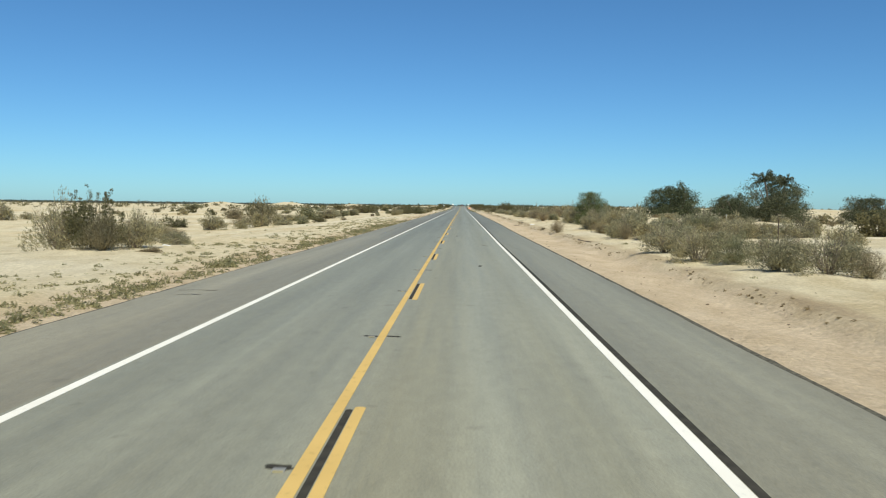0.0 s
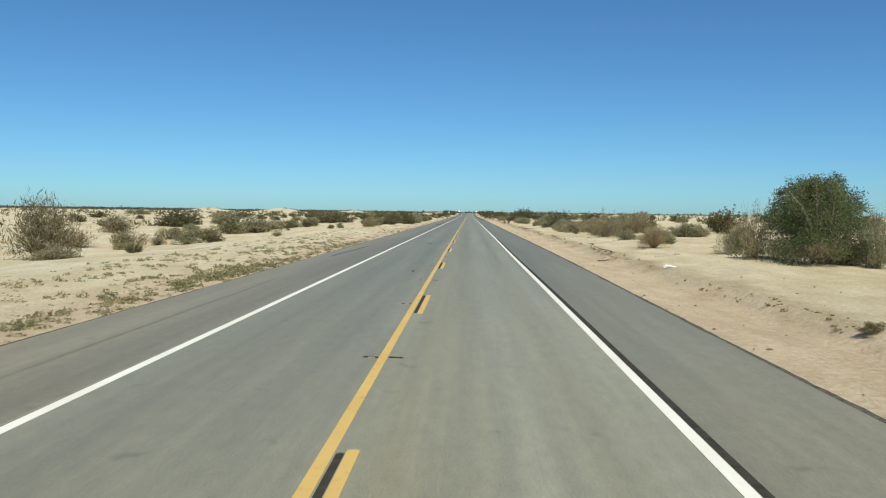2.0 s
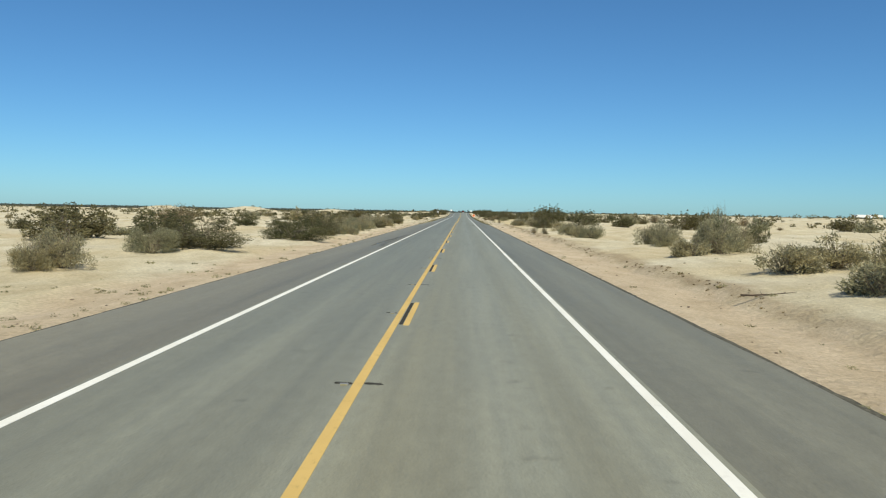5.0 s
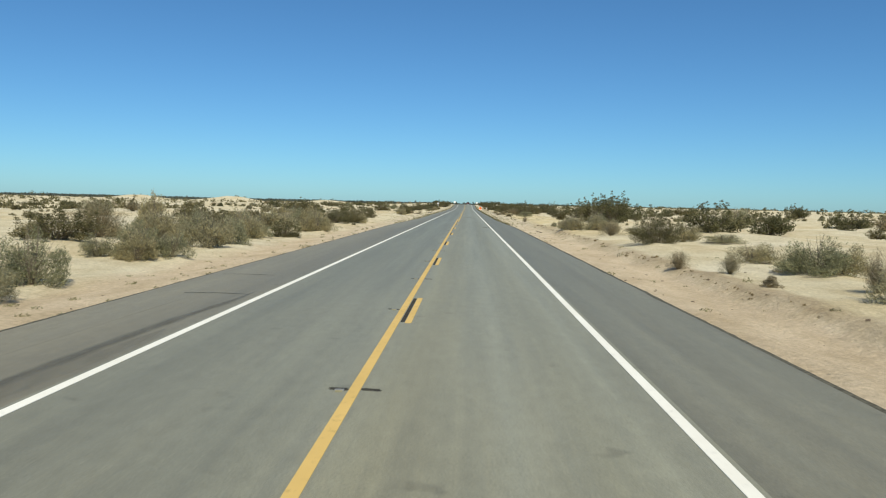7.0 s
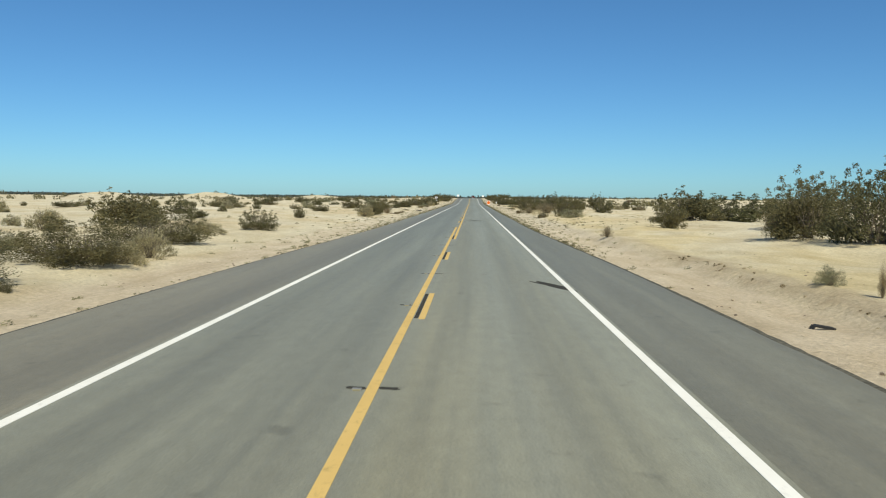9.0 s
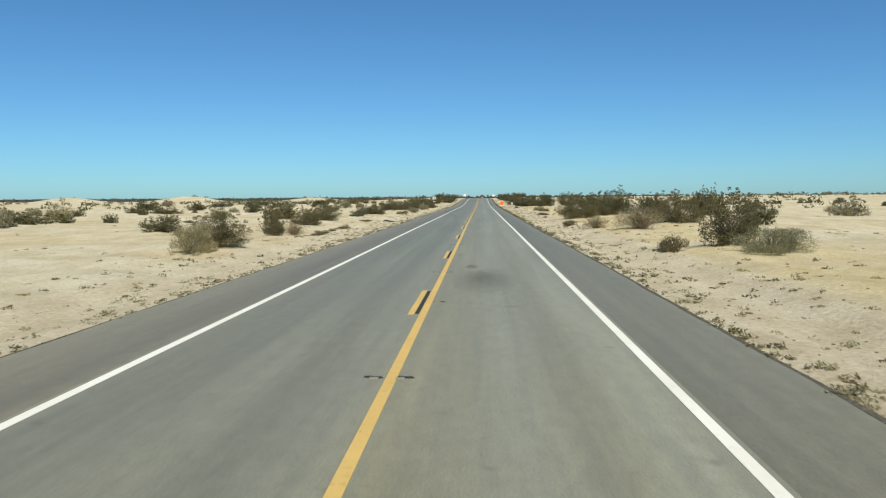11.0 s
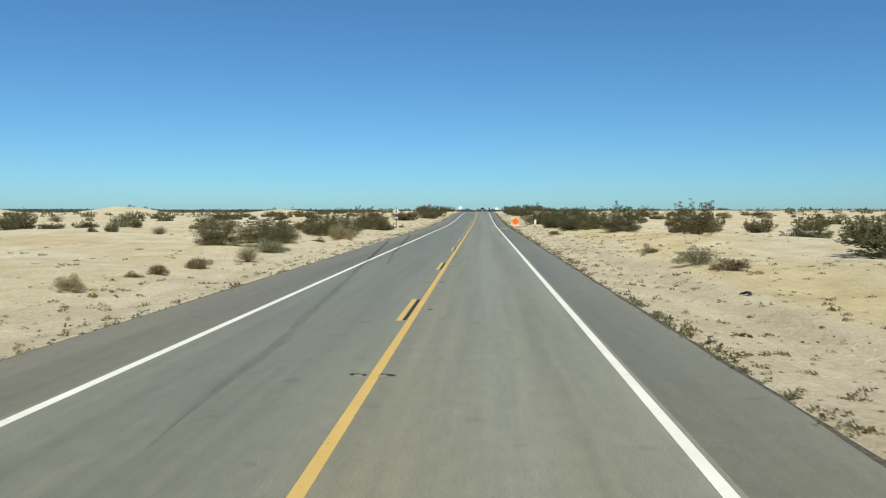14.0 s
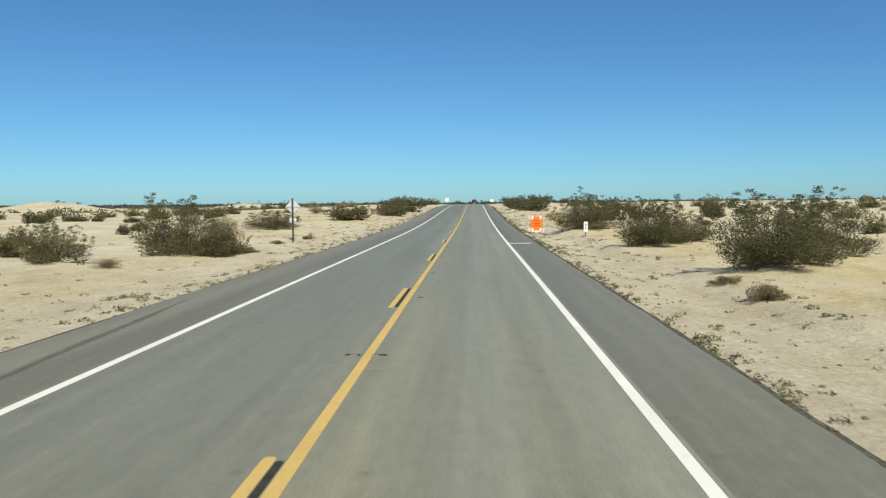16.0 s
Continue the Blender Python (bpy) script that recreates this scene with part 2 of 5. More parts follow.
def road_z(y):
    """The road runs level, then climbs a low crest and stays up."""
    return 1.75 * smooth(525, 675, y) - 1.5 * smooth(760, 1100, y)


def edge_right(y):
    return 6.2 - 0.22 * (1 - smooth(70, 110, y)) - 0.75 * smooth(285, 335, y) - 0.13 * smooth(350, 385, y)


def edge_left(y):
    return -6.55 + 0.75 * smooth(285, 335, y)


def ground_z(x, y):
    out = max(x - edge_right(y), edge_left(y) - x)
    base = road_z(y) * (1 - smooth(12, 80, abs(x)))
    if out <= 0:
        return base - 0.09
    rough = 0.15 * noise.noise((x * 0.35, y * 0.30, 3.1)) + 0.05 * noise.noise((x * 1.1, y * 0.9, 7.7))
    roll = 0.55 * noise.noise((x * 0.045, y * 0.04, 1.3)) + 0.22 * noise.noise((x * 0.12, y * 0.10, 5.2))
    drift = 0.20 * (0.45 - abs(noise.noise((x * 0.30, y * 0.22, 14.0)))) * smooth(2.6, 5.0, out) * (1 - smooth(40, 90, out))
    berm = 0.10 * math.exp(-((out - 3.1) / 0.45) ** 2) * (1 + 0.8 * noise.noise((0.3, y * 0.25, 2.0)))
    if x > 0:
        berm += (0.26 - 0.12 * smooth(300, 345, y)) * smooth(2.5, 3.5, out + 0.4 * noise.noise((1.7, y * 0.12, 4.0)))
    z = base + berm + drift - 0.09 + 0.055 * smooth(0.0, 0.5, out) + rough * smooth(0.0, 2.0, out) + (roll + 0.12) * smooth(2.0, 16.0, out) - 0.12 * smooth(0.2, 2.2, out) * (1 - smooth(2.5, 6.0, out))
    far = smooth(120, 900, max(abs(x), y - 600))
    z = z * (1 - far) + far * (-0.4 + 1.2 * noise.noise((x * 0.004, y * 0.004, 9.0)))
    for px, py, rise, wide in ((-172, 790, 4.0, 17), (-232, 770, 3.6, 15), (-120, 905, 3.6, 17), (-330, 800, 3.4, 22)):   # pale dunes far back
        z += rise * math.exp(-((x - px) / wide) ** 2 - ((y - py) / 24) ** 2)
    if x < -11:                            # a shallow basin beside the first stretch
        z -= 1.0 * smooth(11, 27, -x) * smooth(15, 60, y) * (1 - smooth(165, 215, y)) * (1 - smooth(60, 140, -x))
    if x > 40:                             # the desert rises gently beside the road and makes the skyline
        z += (1.95 + 0.25 * noise.noise((x * 0.012, y * 0.010, 17.0))) * smooth(42, 125, x) * smooth(120, 290, y) * (1 - smooth(380, 700, x))
    return z


def mesh_object(name, verts, faces, mat, parent=None, label="", smooth_shade=False):
    me = bpy.data.meshes.new(name)
    me.from_pydata(verts, [], faces)
    me.materials.append(mat)
    if smooth_shade:
        me.polygons.foreach_set("use_smooth", [True] * len(me.polygons))
    me.update()
    ob = new(name, me)
    ob.parent = parent
    if label:
        ob["label"] = label
    return ob


def spaced(stops):
    """Coordinates from (start, step) to the last start."""
    out = []
    for (a, step), (b, _) in zip(stops, stops[1:]):
        n = max(1, round((b - a) / step))
        out += [a + (b - a) * i / n for i in range(n)]
    return out + [stops[-1][0]]


def build_ground():
    xs = spaced([(-4500, 900), (-900, 150), (-300, 9), (-120, 8), (-50, 2.5), (-24, 0.7), (-10, 0.4), (-5, 2.5), (5, 0.4), (10, 0.7), (24, 2.5), (50, 8), (120, 30), (300, 150), (900, 900), (4500, 1)])
    ys = spaced([(-600, 120), (-60, 12), (0, 1.2), (560, 4), (700, 9), (860, 30), (1200, 150), (4800, 1)])
    verts = [(x, y, ground_z(x, y)) for y in ys for x in xs]
    w = len(xs)
    faces = [(j * w + i, j * w + i + 1, (j + 1) * w + i + 1, (j + 1) * w + i) for j in range(len(ys) - 1) for i in range(w - 1)]
    return tagged(mesh_object("ground", verts, faces, SAND, smooth_shade=True), "pale tan desert sand with low swells beside the road", "ground", kind="structure")


def ribbon(name, left, right, y0, y1, top, mat, step=4.0, thick=0.05, wobble=0.0, seed=0.0, parent=None, label=""):
    """A slab that follows the road between two side lines, with real thickness."""
    n = max(1, int((y1 - y0) / step))
    verts, faces = [], []
    for i in range(n + 1):
        y = y0 + (y1 - y0) * i / n
        a, b = left(y), right(y)
        if wobble:
            a += wobble * noise.noise((y * 0.5, seed, 0.5)) if left is edge_left else 0
            b += wobble * noise.noise((y * 0.5, seed, 8.5)) if right is edge_right else 0
        z = road_z(y) + top
        verts += [(a, y, z), (b, y, z), (a, y, z - thick), (b, y, z - thick)]
    for i in range(n):
        p, q = 4 * i, 4 * i + 4
        faces += [(p, p + 1, q + 1, q), (p + 2, p, q, q + 2), (p + 1, p + 3, q + 3, q + 1)]
    m = 4 * n
    faces += [(2, 3, 1, 0), (m, m + 1, m + 3, m + 2)]
    return mesh_object(name, verts, faces, mat, parent, label)


def line(x):
    return lambda y: x


ground = build_ground()
ROAD_END = 1100
road = tagged(ribbon("road", line(-3.75), line(3.80), -60, ROAD_END, 0.0, LANE, 3.0, 0.2), "worn grey chip-sealed two-lane desert highway", "road", kind="structure")
shoulder_l = tagged(ribbon("pavement_left", edge_left, line(-3.75), -60, ROAD_END, -0.006, LEFT_SIDE, 0.6, 0.2, 0.05, 1.0), "darker grey paved shoulder with a ragged edge", "shoulder", kind="structure")
shoulder_r = tagged(ribbon("pavement_right", line(3.80), edge_right, -60, ROAD_END, -0.006, RIGHT_SIDE, 0.6, 0.2, 0.05, 2.0), "darker grey paved shoulder with a ragged edge", "shoulder", kind="structure")

# one dark colour for the crumbled right edge and the painted left shade
EDGE = plain("crumbled_shaded_edge", (0.105, 0.097, 0.074), 0.95, 0, 0.6, 14, 0.15)


def frayed(f, inside, outside, seed):
    if outside is None:
        return lambda y: f(y) + inside
    return lambda y: f(y) + outside * (0.85 - 0.15 * smooth(300, 345, y)) * (1 + 0.25 * noise.noise((y * 0.3, seed, 1.0)) + 0.35 * noise.noise((y * 2.7, seed, 6.0)))


ribbon("broken_shaded_edge", frayed(edge_right, -0.05, None, 0), frayed(edge_right, 0, 0.15, 3.0), -60, 700, -0.012, EDGE, 0.35, 0.2, parent=shoulder_r, label="dark crumbled and shaded pavement edge")
# left strip: the shade below the pavement edge, laid as a dark ribbon
ribbon("broken_shaded_edge", frayed(edge_left, 0, -0.09, 5.0), frayed(edge_left, 0.04, None, 0), -60, 700, -0.012, EDGE, 0.35, 0.2, parent=shoulder_l, label="dark crumbled and shaded pavement edge")

# ------------------------------------------------------------------ road markings
TICK0, PERIOD = 14.0, 14.63


def wavy(x, amp, seed):
    return lambda y: x + amp * noise.noise((y * 0.03, seed, 2.0))


def early(f):
    """The first stretch of the line was laid a little further in."""
    return lambda y: f(y) - 0.06 * (1 - smooth(80, 140, y))


ribbon("edge_line", wavy(-3.68, 0.03, 4), wavy(-3.53, 0.03, 4), -60, ROAD_END, 0.005, WHITE, 3.0, 0.02, parent=road, label="white painted edge line")
ribbon("edge_line", early(wavy(3.59, 0.03, 6)), early(wavy(3.735, 0.03, 6)), -60, ROAD_END, 0.005, WHITE, 3.0, 0.02, parent=road, label="white painted edge line")
ribbon("seam", early(wavy(3.75, 0.03, 6)), early(wavy(3.85, 0.05, 6)), -60, 134, 0.003, TAR, 3.0, 0.02, parent=road, label="black tar seam beside the edge line")
SWAP = 330.0                              # where the passing side changes


def drift(x):
    """The centre markings wander a few centimetres to one side on the middle stretch."""
    return lambda y: x + 0.045 * smooth(170, 215, y) * (1 - smooth(365, 390, y))


ribbon("centre_line", drift(-0.190), drift(-0.05), -60, SWAP, 0.005, YELLOW, 3.0, 0.02, parent=road, label="solid yellow centre line")
ribbon("centre_line", drift(0.05), drift(0.195), SWAP - 14, ROAD_END, 0.005, YELLOW, 3.0, 0.02, parent=road, label="solid yellow centre line")


def dash_mesh(length, width, thick):
    bm = bmesh.new()
    bmesh.ops.create_cube(bm, size=1.0)
    bmesh.ops.scale(bm, vec=(width, length, thick), verts=bm.verts)
    bmesh.ops.bevel(bm, geom=[e for e in bm.edges if abs(e.verts[0].co.z - e.verts[1].co.z) > thick / 2], offset=0.02, segments=2, affect="EDGES")
    me = bpy.data.meshes.new("dash")
    bm.to_mesh(me)
    bm.free()
    return me


DASH = dash_mesh(4.1, 0.125, 0.02)
DASH.materials.append(YELLOW)
SLOT = dash_mesh(3.9, 0.08, 0.02)
SLOT.materials.append(TAR)
k = -4
while TICK0 + PERIOD * k < 900:
    y = TICK0 + PERIOD * k + 9.75 - 2.05
    side = 1 if y < SWAP - 14 else -1
    if not SWAP - 14 < y < SWAP:
        for name, me, x, top in (("dash", DASH, 0.125 * side, 0.0), ("slot", SLOT, 0.01 * side, -0.003)):
            ob = new(name, me)
            ob.parent = road
            ob.location = (drift(x)(y), y, road_z(y) + 0.005 - 0.01 + top)
    k += 1

# ------------------------------------------------------------------ shrubs


def leaves(rng, pts, size, ups=0.0, slim=0.5, fan=0.0):
    """Small pointed leaves at the given points, turned at random."""
    n = len(pts)
    a = rng.normal(size=(n, 3))
    a[:, 2] += ups
    if fan:
        o = pts - (0, 0, -0.25)
        a = 0.6 * a + fan * o / (np.linalg.norm(o, axis=1)[:, None] + 1e-9)
    a /= np.linalg.norm(a, axis=1)[:, None]
    b = rng.normal(size=(n, 3))
    b = np.cross(a, b)
    b /= np.linalg.norm(b, axis=1)[:, None] + 1e-9
    s = size * rng.uniform(0.6, 1.4, n)[:, None]
    a, b = a * s, b * s * slim
    v = np.stack([pts - a - b, pts - a + b, pts + a], 1).reshape(-1, 3)
    f = np.arange(3 * n).reshape(n, 3)
    return v, f


def twigs(rng, n, spread, rise, thick, bend=0.25, r0=0.06):
    """Thin three-sided stems that fan out of the base. Returns verts, faces and points along them."""
    verts, faces, pts = [], [], []
    for _ in range(n):
        ang, lean = rng.uniform(0, 2 * math.pi), rng.uniform(0.05, 1.0) ** 0.7
        base = np.array([math.cos(ang), math.sin(ang), 0]) * r0 * rng.uniform(0, 1)
        tip = np.array([math.cos(ang) * spread * lean, math.sin(ang) * spread * lean, rise * (1 - 0.45 * lean ** 2) * rng.uniform(0.7, 1.0)])
        mid = (base + tip) / 2 + rng.normal(size=3) * bend * 0.15 + np.array([0, 0, bend * 0.2])
        rings = []
        for j, q in enumerate((base, mid, tip)):
            r = thick * (1.0, 0.6, 0.15)[j]
            rings.append(len(verts))
            for h in range(3):
                verts.append((q[0] + r * math.cos(2.1 * h), q[1] + r * math.sin(2.1 * h), q[2]))
        for p, q in zip(rings, rings[1:]):
            for h in range(3):
                faces.append((p + h, p + (h + 1) % 3, q + (h + 1) % 3, q + h))
        for u in np.linspace(0.25, 1.0, 10):
            pts.append((1 - u) ** 2 * base + 2 * u * (1 - u) * mid + u * u * tip)
    return verts, faces, np.array(pts)


def mound_points(rng, n, lumps):
    """Points near the skin of a heap of overlapping rounded lumps, unit wide and unit high."""
    cs = [(0, 0, 0.30, 0.30, 0.34)]
    for _ in range(lumps):
        a, r = rng.uniform(0, 2 * math.pi), 0.40 * math.sqrt(rng.uniform(0.03, 1.0))
        hh = rng.uniform(0.12, 0.78) * (1 - 0.9 * (r / 0.42) ** 2) + 0.06
        cs.append((r * math.cos(a), r * math.sin(a), hh, rng.uniform(0.07, 0.18), rng.uniform(0.09, 0.26)))
    vol = np.array([c[3] ** 2 for c in cs])
    pick = rng.choice(len(cs), n, p=vol / vol.sum())
    d = rng.normal(size=(n, 3))
    d /= np.linalg.norm(d, axis=1)[:, None]
    rad = rng.uniform(0.1, 1.0, n) ** 0.42 * (1 + 0.14 * rng.normal(size=n))
    c = np.array(cs)[pick]
    p = c[:, :3] + d * rad[:, None] * np.stack([c[:, 3], c[:, 3], c[:, 4]], 1)
    p[:, 2] = np.abs(p[:, 2])
    return p


def make_shrub(kind, seed, dense, fine=1.0):
    """A template shrub, one metre wide and one metre high, of foliage and stems."""
    rng = np.random.default_rng(seed)
    if kind == "g":
        name, mat, lab = "saltbush", GREY, "grey-olive rounded saltbush on pale desert sand"
        sv, sf, _ = twigs(rng, 40, 0.47, 0.92, 0.006)
        pts = mound_points(rng, int(6000 * dense), 18)
        lv, lf = leaves(rng, pts, 0.0275 * fine / dense ** 0.45, 0.5, 0.24, 0.9)
    elif kind == "c":
        name, mat, lab = "creosote_bush", GREEN, "dark olive creosote bush with upright twiggy shoots on sand"
        sv, sf, _ = twigs(rng, 40, 0.40, 0.80, 0.006, 0.3)
        body = mound_points(rng, int(5000 * dense), 24)
        body[:, 2] *= 0.84
        body[:, :2] *= (0.70 + 0.30 * np.clip(body[:, 2] / 0.34, 0, 1))[:, None]     # stems rise steeply out of a narrow foot
        shoots, each = [], int(22 * dense)
        for _ in range(34):                    # leafy shoots that stand over the mass in small clumps
            a, r = rng.uniform(0, 2 * math.pi), 0.42 * math.sqrt(rng.uniform(0.0, 1.0))
            top = (1.0 - 0.42 * (r / 0.44) ** 2) * rng.uniform(0.70, 1.02)
            for u, wide in ((0.66, 0.046), (0.80, 0.036), (0.92, 0.030), (1.0, 0.022)):
                lean = r * (0.72 + 0.34 * u)
                d = np.clip(rng.normal(size=(each, 3)), -1.5, 1.5) * wide * 0.62 + rng.normal(size=3) * 0.012
                shoots.append(d + (lean * math.cos(a), lean * math.sin(a), top * u))
        bv, bf = leaves(rng, body, 0.0215 * fine / dense ** 0.45, 0.5, 0.40, 0.7)
        tv, tf = leaves(rng, np.concatenate(shoots), 0.0165 * fine / dense ** 0.45, 0.8, 0.42, 0.4)
        lv, lf = np.concatenate([bv, tv]), np.concatenate([bf, tf + len(bv)])
    elif kind == "d":
        name, mat, lab = "dry_shrub", DRY, "pale grey-brown half-dead twiggy shrub on sand"
        sv, sf, sp = twigs(rng, 110, 0.50, 0.95, 0.006, 0.55)
        tips = sp[rng.integers(0, len(sp), int(3000 * dense))]
        tips = np.concatenate([tips + rng.normal(size=tips.shape) * 0.045, mound_points(rng, int(2600 * dense), 14)])
        lv, lf = leaves(rng, tips, 0.024 * fine / dense ** 0.45, 0.4, 0.17, 0.7)
    elif kind == "s":
        name, mat, lab = "small_shrub", GREEN, "small round dark olive desert shrub on sand"
        sv, sf, _ = twigs(rng, 20, 0.42, 0.8, 0.014)
        lv, lf = leaves(rng, mound_points(rng, int(3200 * dense), 10), 0.034 / dense ** 0.45, 0.4, 0.3, 0.7)
    else:
        name, mat, lab = "dry_tuft", TUFT, "low brown dried tuft half buried in sand"
        sv, sf, _ = twigs(rng, 30, 0.46, 0.6, 0.012)
        p = mound_points(rng, int(1600 * dense), 9)
        lv, lf = leaves(rng, p, 0.06 / dense ** 0.4, 0.6, 0.14, 0.9)
    lv, sv = np.asarray(lv), np.asarray(sv)
    lo, hi = np.percentile(lv, 2, axis=0), np.percentile(lv, 98, axis=0)
    fit = np.array([1 / (hi[0] - lo[0]), 1 / (hi[1] - lo[1]), 1 / np.percentile(lv[:, 2], 97)])
    lv, sv = lv * fit, (sv * fit).tolist()
    root = tagged(new(name), lab, "shrub", "desert shrubs")
    tagged(mesh_object("foliage", lv.tolist(), lf.tolist(), mat, root), kind="stuff")
    tagged(mesh_object("woody_base", sv, sf, BARK if kind != "d" else DRY, root, "thin woody stems that fan out of the sand"), kind="stuff")
    return root


SHRUBS = {}
for kind, count in (("g", 4), ("c", 5), ("d", 3), ("s", 2), ("l", 3)):
    for i in range(count):
        SHRUBS[kind, i] = [make_shrub(kind, 100 + 10 * ord(kind) + i, 1.1, 0.86), False]
    SHRUBS[kind, "far"] = [make_shrub(kind, 900 + ord(kind), 0.19), False]
    if kind in "gcd":
        for i in range(2):
            SHRUBS[kind, "big%d" % i] = [make_shrub(kind, 600 + 10 * i + ord(kind), 2.6, 0.80), False]
    SHRUBS[kind, "mid"] = [make_shrub(kind, 800 + ord(kind), 0.42), False]
    SHRUBS[kind, "mid2"] = [make_shrub(kind, 700 + ord(kind), 0.42), False]
PLACED, MOUNDS, HUMMOCK = [], [], 0.055


def shrub(kind, x, y, w, h, variant=None, turn=None):
    """Put a shrub of that width and height on the sand; the widest stands are several plants grown together."""
    if variant is None and kind in "gd" and w >= 2.7 and abs(x) < 24:
        r = random.Random(int(100 * x) + int(10 * y))
        a = r.uniform(0, 6.28)
        for size, tall, off in ((0.66, 1.0, 0.10), (0.52, 0.82, 0.30), (0.46, 0.66, 0.34)):
            shrub(kind, x + off * w * math.cos(a), y + off * w * math.sin(a), size * w * r.uniform(0.9, 1.1), tall * h)
            a += r.uniform(1.7, 2.6)
        return
    if variant is None:
        variant = len(PLACED) % sum(1 for k in SHRUBS if k[0] == kind and isinstance(k[1], int))
        if abs(x) > 18.5 or y > 545:
            variant = ("mid", "mid2")[len(PLACED) % 2]
        elif w >= 2.4 and abs(x) < 16.5 and kind in "gcd":
            variant = "big%d" % (len(PLACED) % 2)
    slot = SHRUBS[kind, variant]
    a = random.uniform(0, 360) if turn is None else turn
    rise = HUMMOCK * min(w, 4.0) if kind in "gcd" and abs(x) < 26 else 0.0
    m = pose(x, y, ground_z(x, y) + 0.75 * rise - 0.04 * h, 0, 0, a) @ Matrix.Diagonal((w, w, h, 1))
    if not slot[1]:
        slot[0].matrix_basis = m
        slot[1] = True
    else:
        c = copy_thing(slot[0], pose(x, y, 0))
        c.matrix_basis = m
    PLACED.append((x, y, w))
    if rise:
        MOUNDS.append((x, y, w, rise))


shrub("d", -26.7, 111.6, 4.3, 3.9)
shrub("g", -26.1, 99.2, 1.7, 1.2)
shrub("g", -22.2, 93.2, 1.7, 1.6)
shrub("g", -27.3, 90.7, 2.5, 1.8)
shrub("g", -32.2, 109.0, 2.7, 0.7)
shrub("g", -21.9, 104.0, 2.1, 0.9)
shrub("c", -46.2, 187.7, 5.5, 2.5)
shrub("d", -25.9, 161.9, 3.0, 1.8)
shrub("g", -27.4, 126.8, 2.7, 1.5)
shrub("d", -46.0, 166.3, 4.7, 2.4)
shrub("g", -30.8, 144.2, 2.8, 1.3)
shrub("g", -28.9, 145.9, 2.4, 1.3)
shrub("c", -46.2, 192.0, 5.2, 2.3)
shrub("g", -30.4, 156.8, 2.5, 1.1)
shrub("g", -30.9, 168.0, 4.7, 2.5)
shrub("g", -25.9, 162.1, 4.5, 1.8)
shrub("g", -25.6, 176.7, 3.4, 1.2)
shrub("s", -23.7, 183.1, 2.4, 1.0)
shrub("c", -23.3, 199.2, 4.7, 2.0)
shrub("g", -27.8, 177.2, 2.4, 1.2)
shrub("g", -28.9, 184.2, 1.6, 1.2)
shrub("s", -26.6, 184.5, 1.1, 0.8)
shrub("g", -24.6, 188.2, 2.8, 1.3)
shrub("l", -17.6, 168.9, 0.9, 0.5)
shrub("g", -16.7, 171.1, 0.9, 0.7)
shrub("c", -37.5, 218.9, 1.9, 1.1)
shrub("c", -23.5, 214.9, 4.2, 2.0)
shrub("l", -24.2, 171.9, 0.6, 0.4)
shrub("d", 13.4, 24.0, 1.0, 0.8)
shrub("g", 12.6, 25.0, 2.1, 1.05)
shrub("g", 11.4, 26.0, 1.6, 1.1)
shrub("g", 11.4, 29.8, 1.5, 1.05)
shrub("g", 10.5, 31.4, 1.9, 1.1)
shrub("g", 19.4, 38.4, 1.5, 0.9)
shrub("g", 10.6, 36.6, 2.3, 1.15)
shrub("g", 18.4, 48.6, 3.1, 1.1)
shrub("g", 21.5, 49.0, 3.0, 1.0)
shrub("g", 17.4, 54.3, 4.0, 1.3)
shrub("g", 12.1, 52.0, 2.3, 1.2)
shrub("g", 22.7, 62.6, 3.4, 1.4)
shrub("d", 11.6, 50.6, 0.9, 1.0)
shrub("d", 9.3, 67.2, 1.1, 1.0)
shrub("g", 13.9, 60.6, 2.3, 1.5)
shrub("g", 20.3, 63.5, 2.6, 1.3)
shrub("g", 14.2, 66.6, 3.7, 1.6)
shrub("g", 14.0, 72.6, 4.3, 1.8)
shrub("l", 8.9, 75.3, 0.4, 0.2)
shrub("g", 18.8, 84.3, 6.0, 1.9)
shrub("g", 18.3, 93.9, 1.6, 2.0)
shrub("g", 14.5, 97.8, 1.8, 1.7)
shrub("d", 12.2, 107.8, 1.7, 1.2)
shrub("g", 14.4, 117.1, 2.0, 1.1)
shrub("d", 13.0, 129.3, 2.3, 1.35)
shrub("g", 14.3, 136.2, 3.3, 1.6)
shrub("d", 13.8, 141.8, 2.3, 1.0)
shrub("d", 14.9, 147.0, 3.0, 1.4)
shrub("d", 17.6, 139.5, 3.6, 1.6)
shrub("c", 24.6, 133.6, 3.1, 2.1)
shrub("g", 19.0, 125.7, 3.3, 1.1)
shrub("g", 15.2, 102.5, 1.6, 1.2)
shrub("d", 12.1, 141.1, 0.7, 0.7)
shrub("d", 12.3, 144.1, 0.7, 0.4)
shrub("g", 19.0, 150.8, 5.9, 2.0)
shrub("g", 12.8, 152.7, 2.7, 1.3)
shrub("g", 15.0, 153.0, 2.7, 0.9)
shrub("g", 13.0, 159.9, 2.2, 1.2)
shrub("g", 16.4, 165.8, 1.9, 1.3)
shrub("c", 13.7, 168.7, 3.4, 2.0)
shrub("c", 26.1, 171.9, 2.2, 1.7)
shrub("g", 13.8, 172.1, 2.2, 1.6)
shrub("c", 24.6, 175.3, 3.1, 1.6)
shrub("g", -13.2, 177.8, 2.8, 1.3)
shrub("g", -13.6, 187.7, 2.4, 1.2)
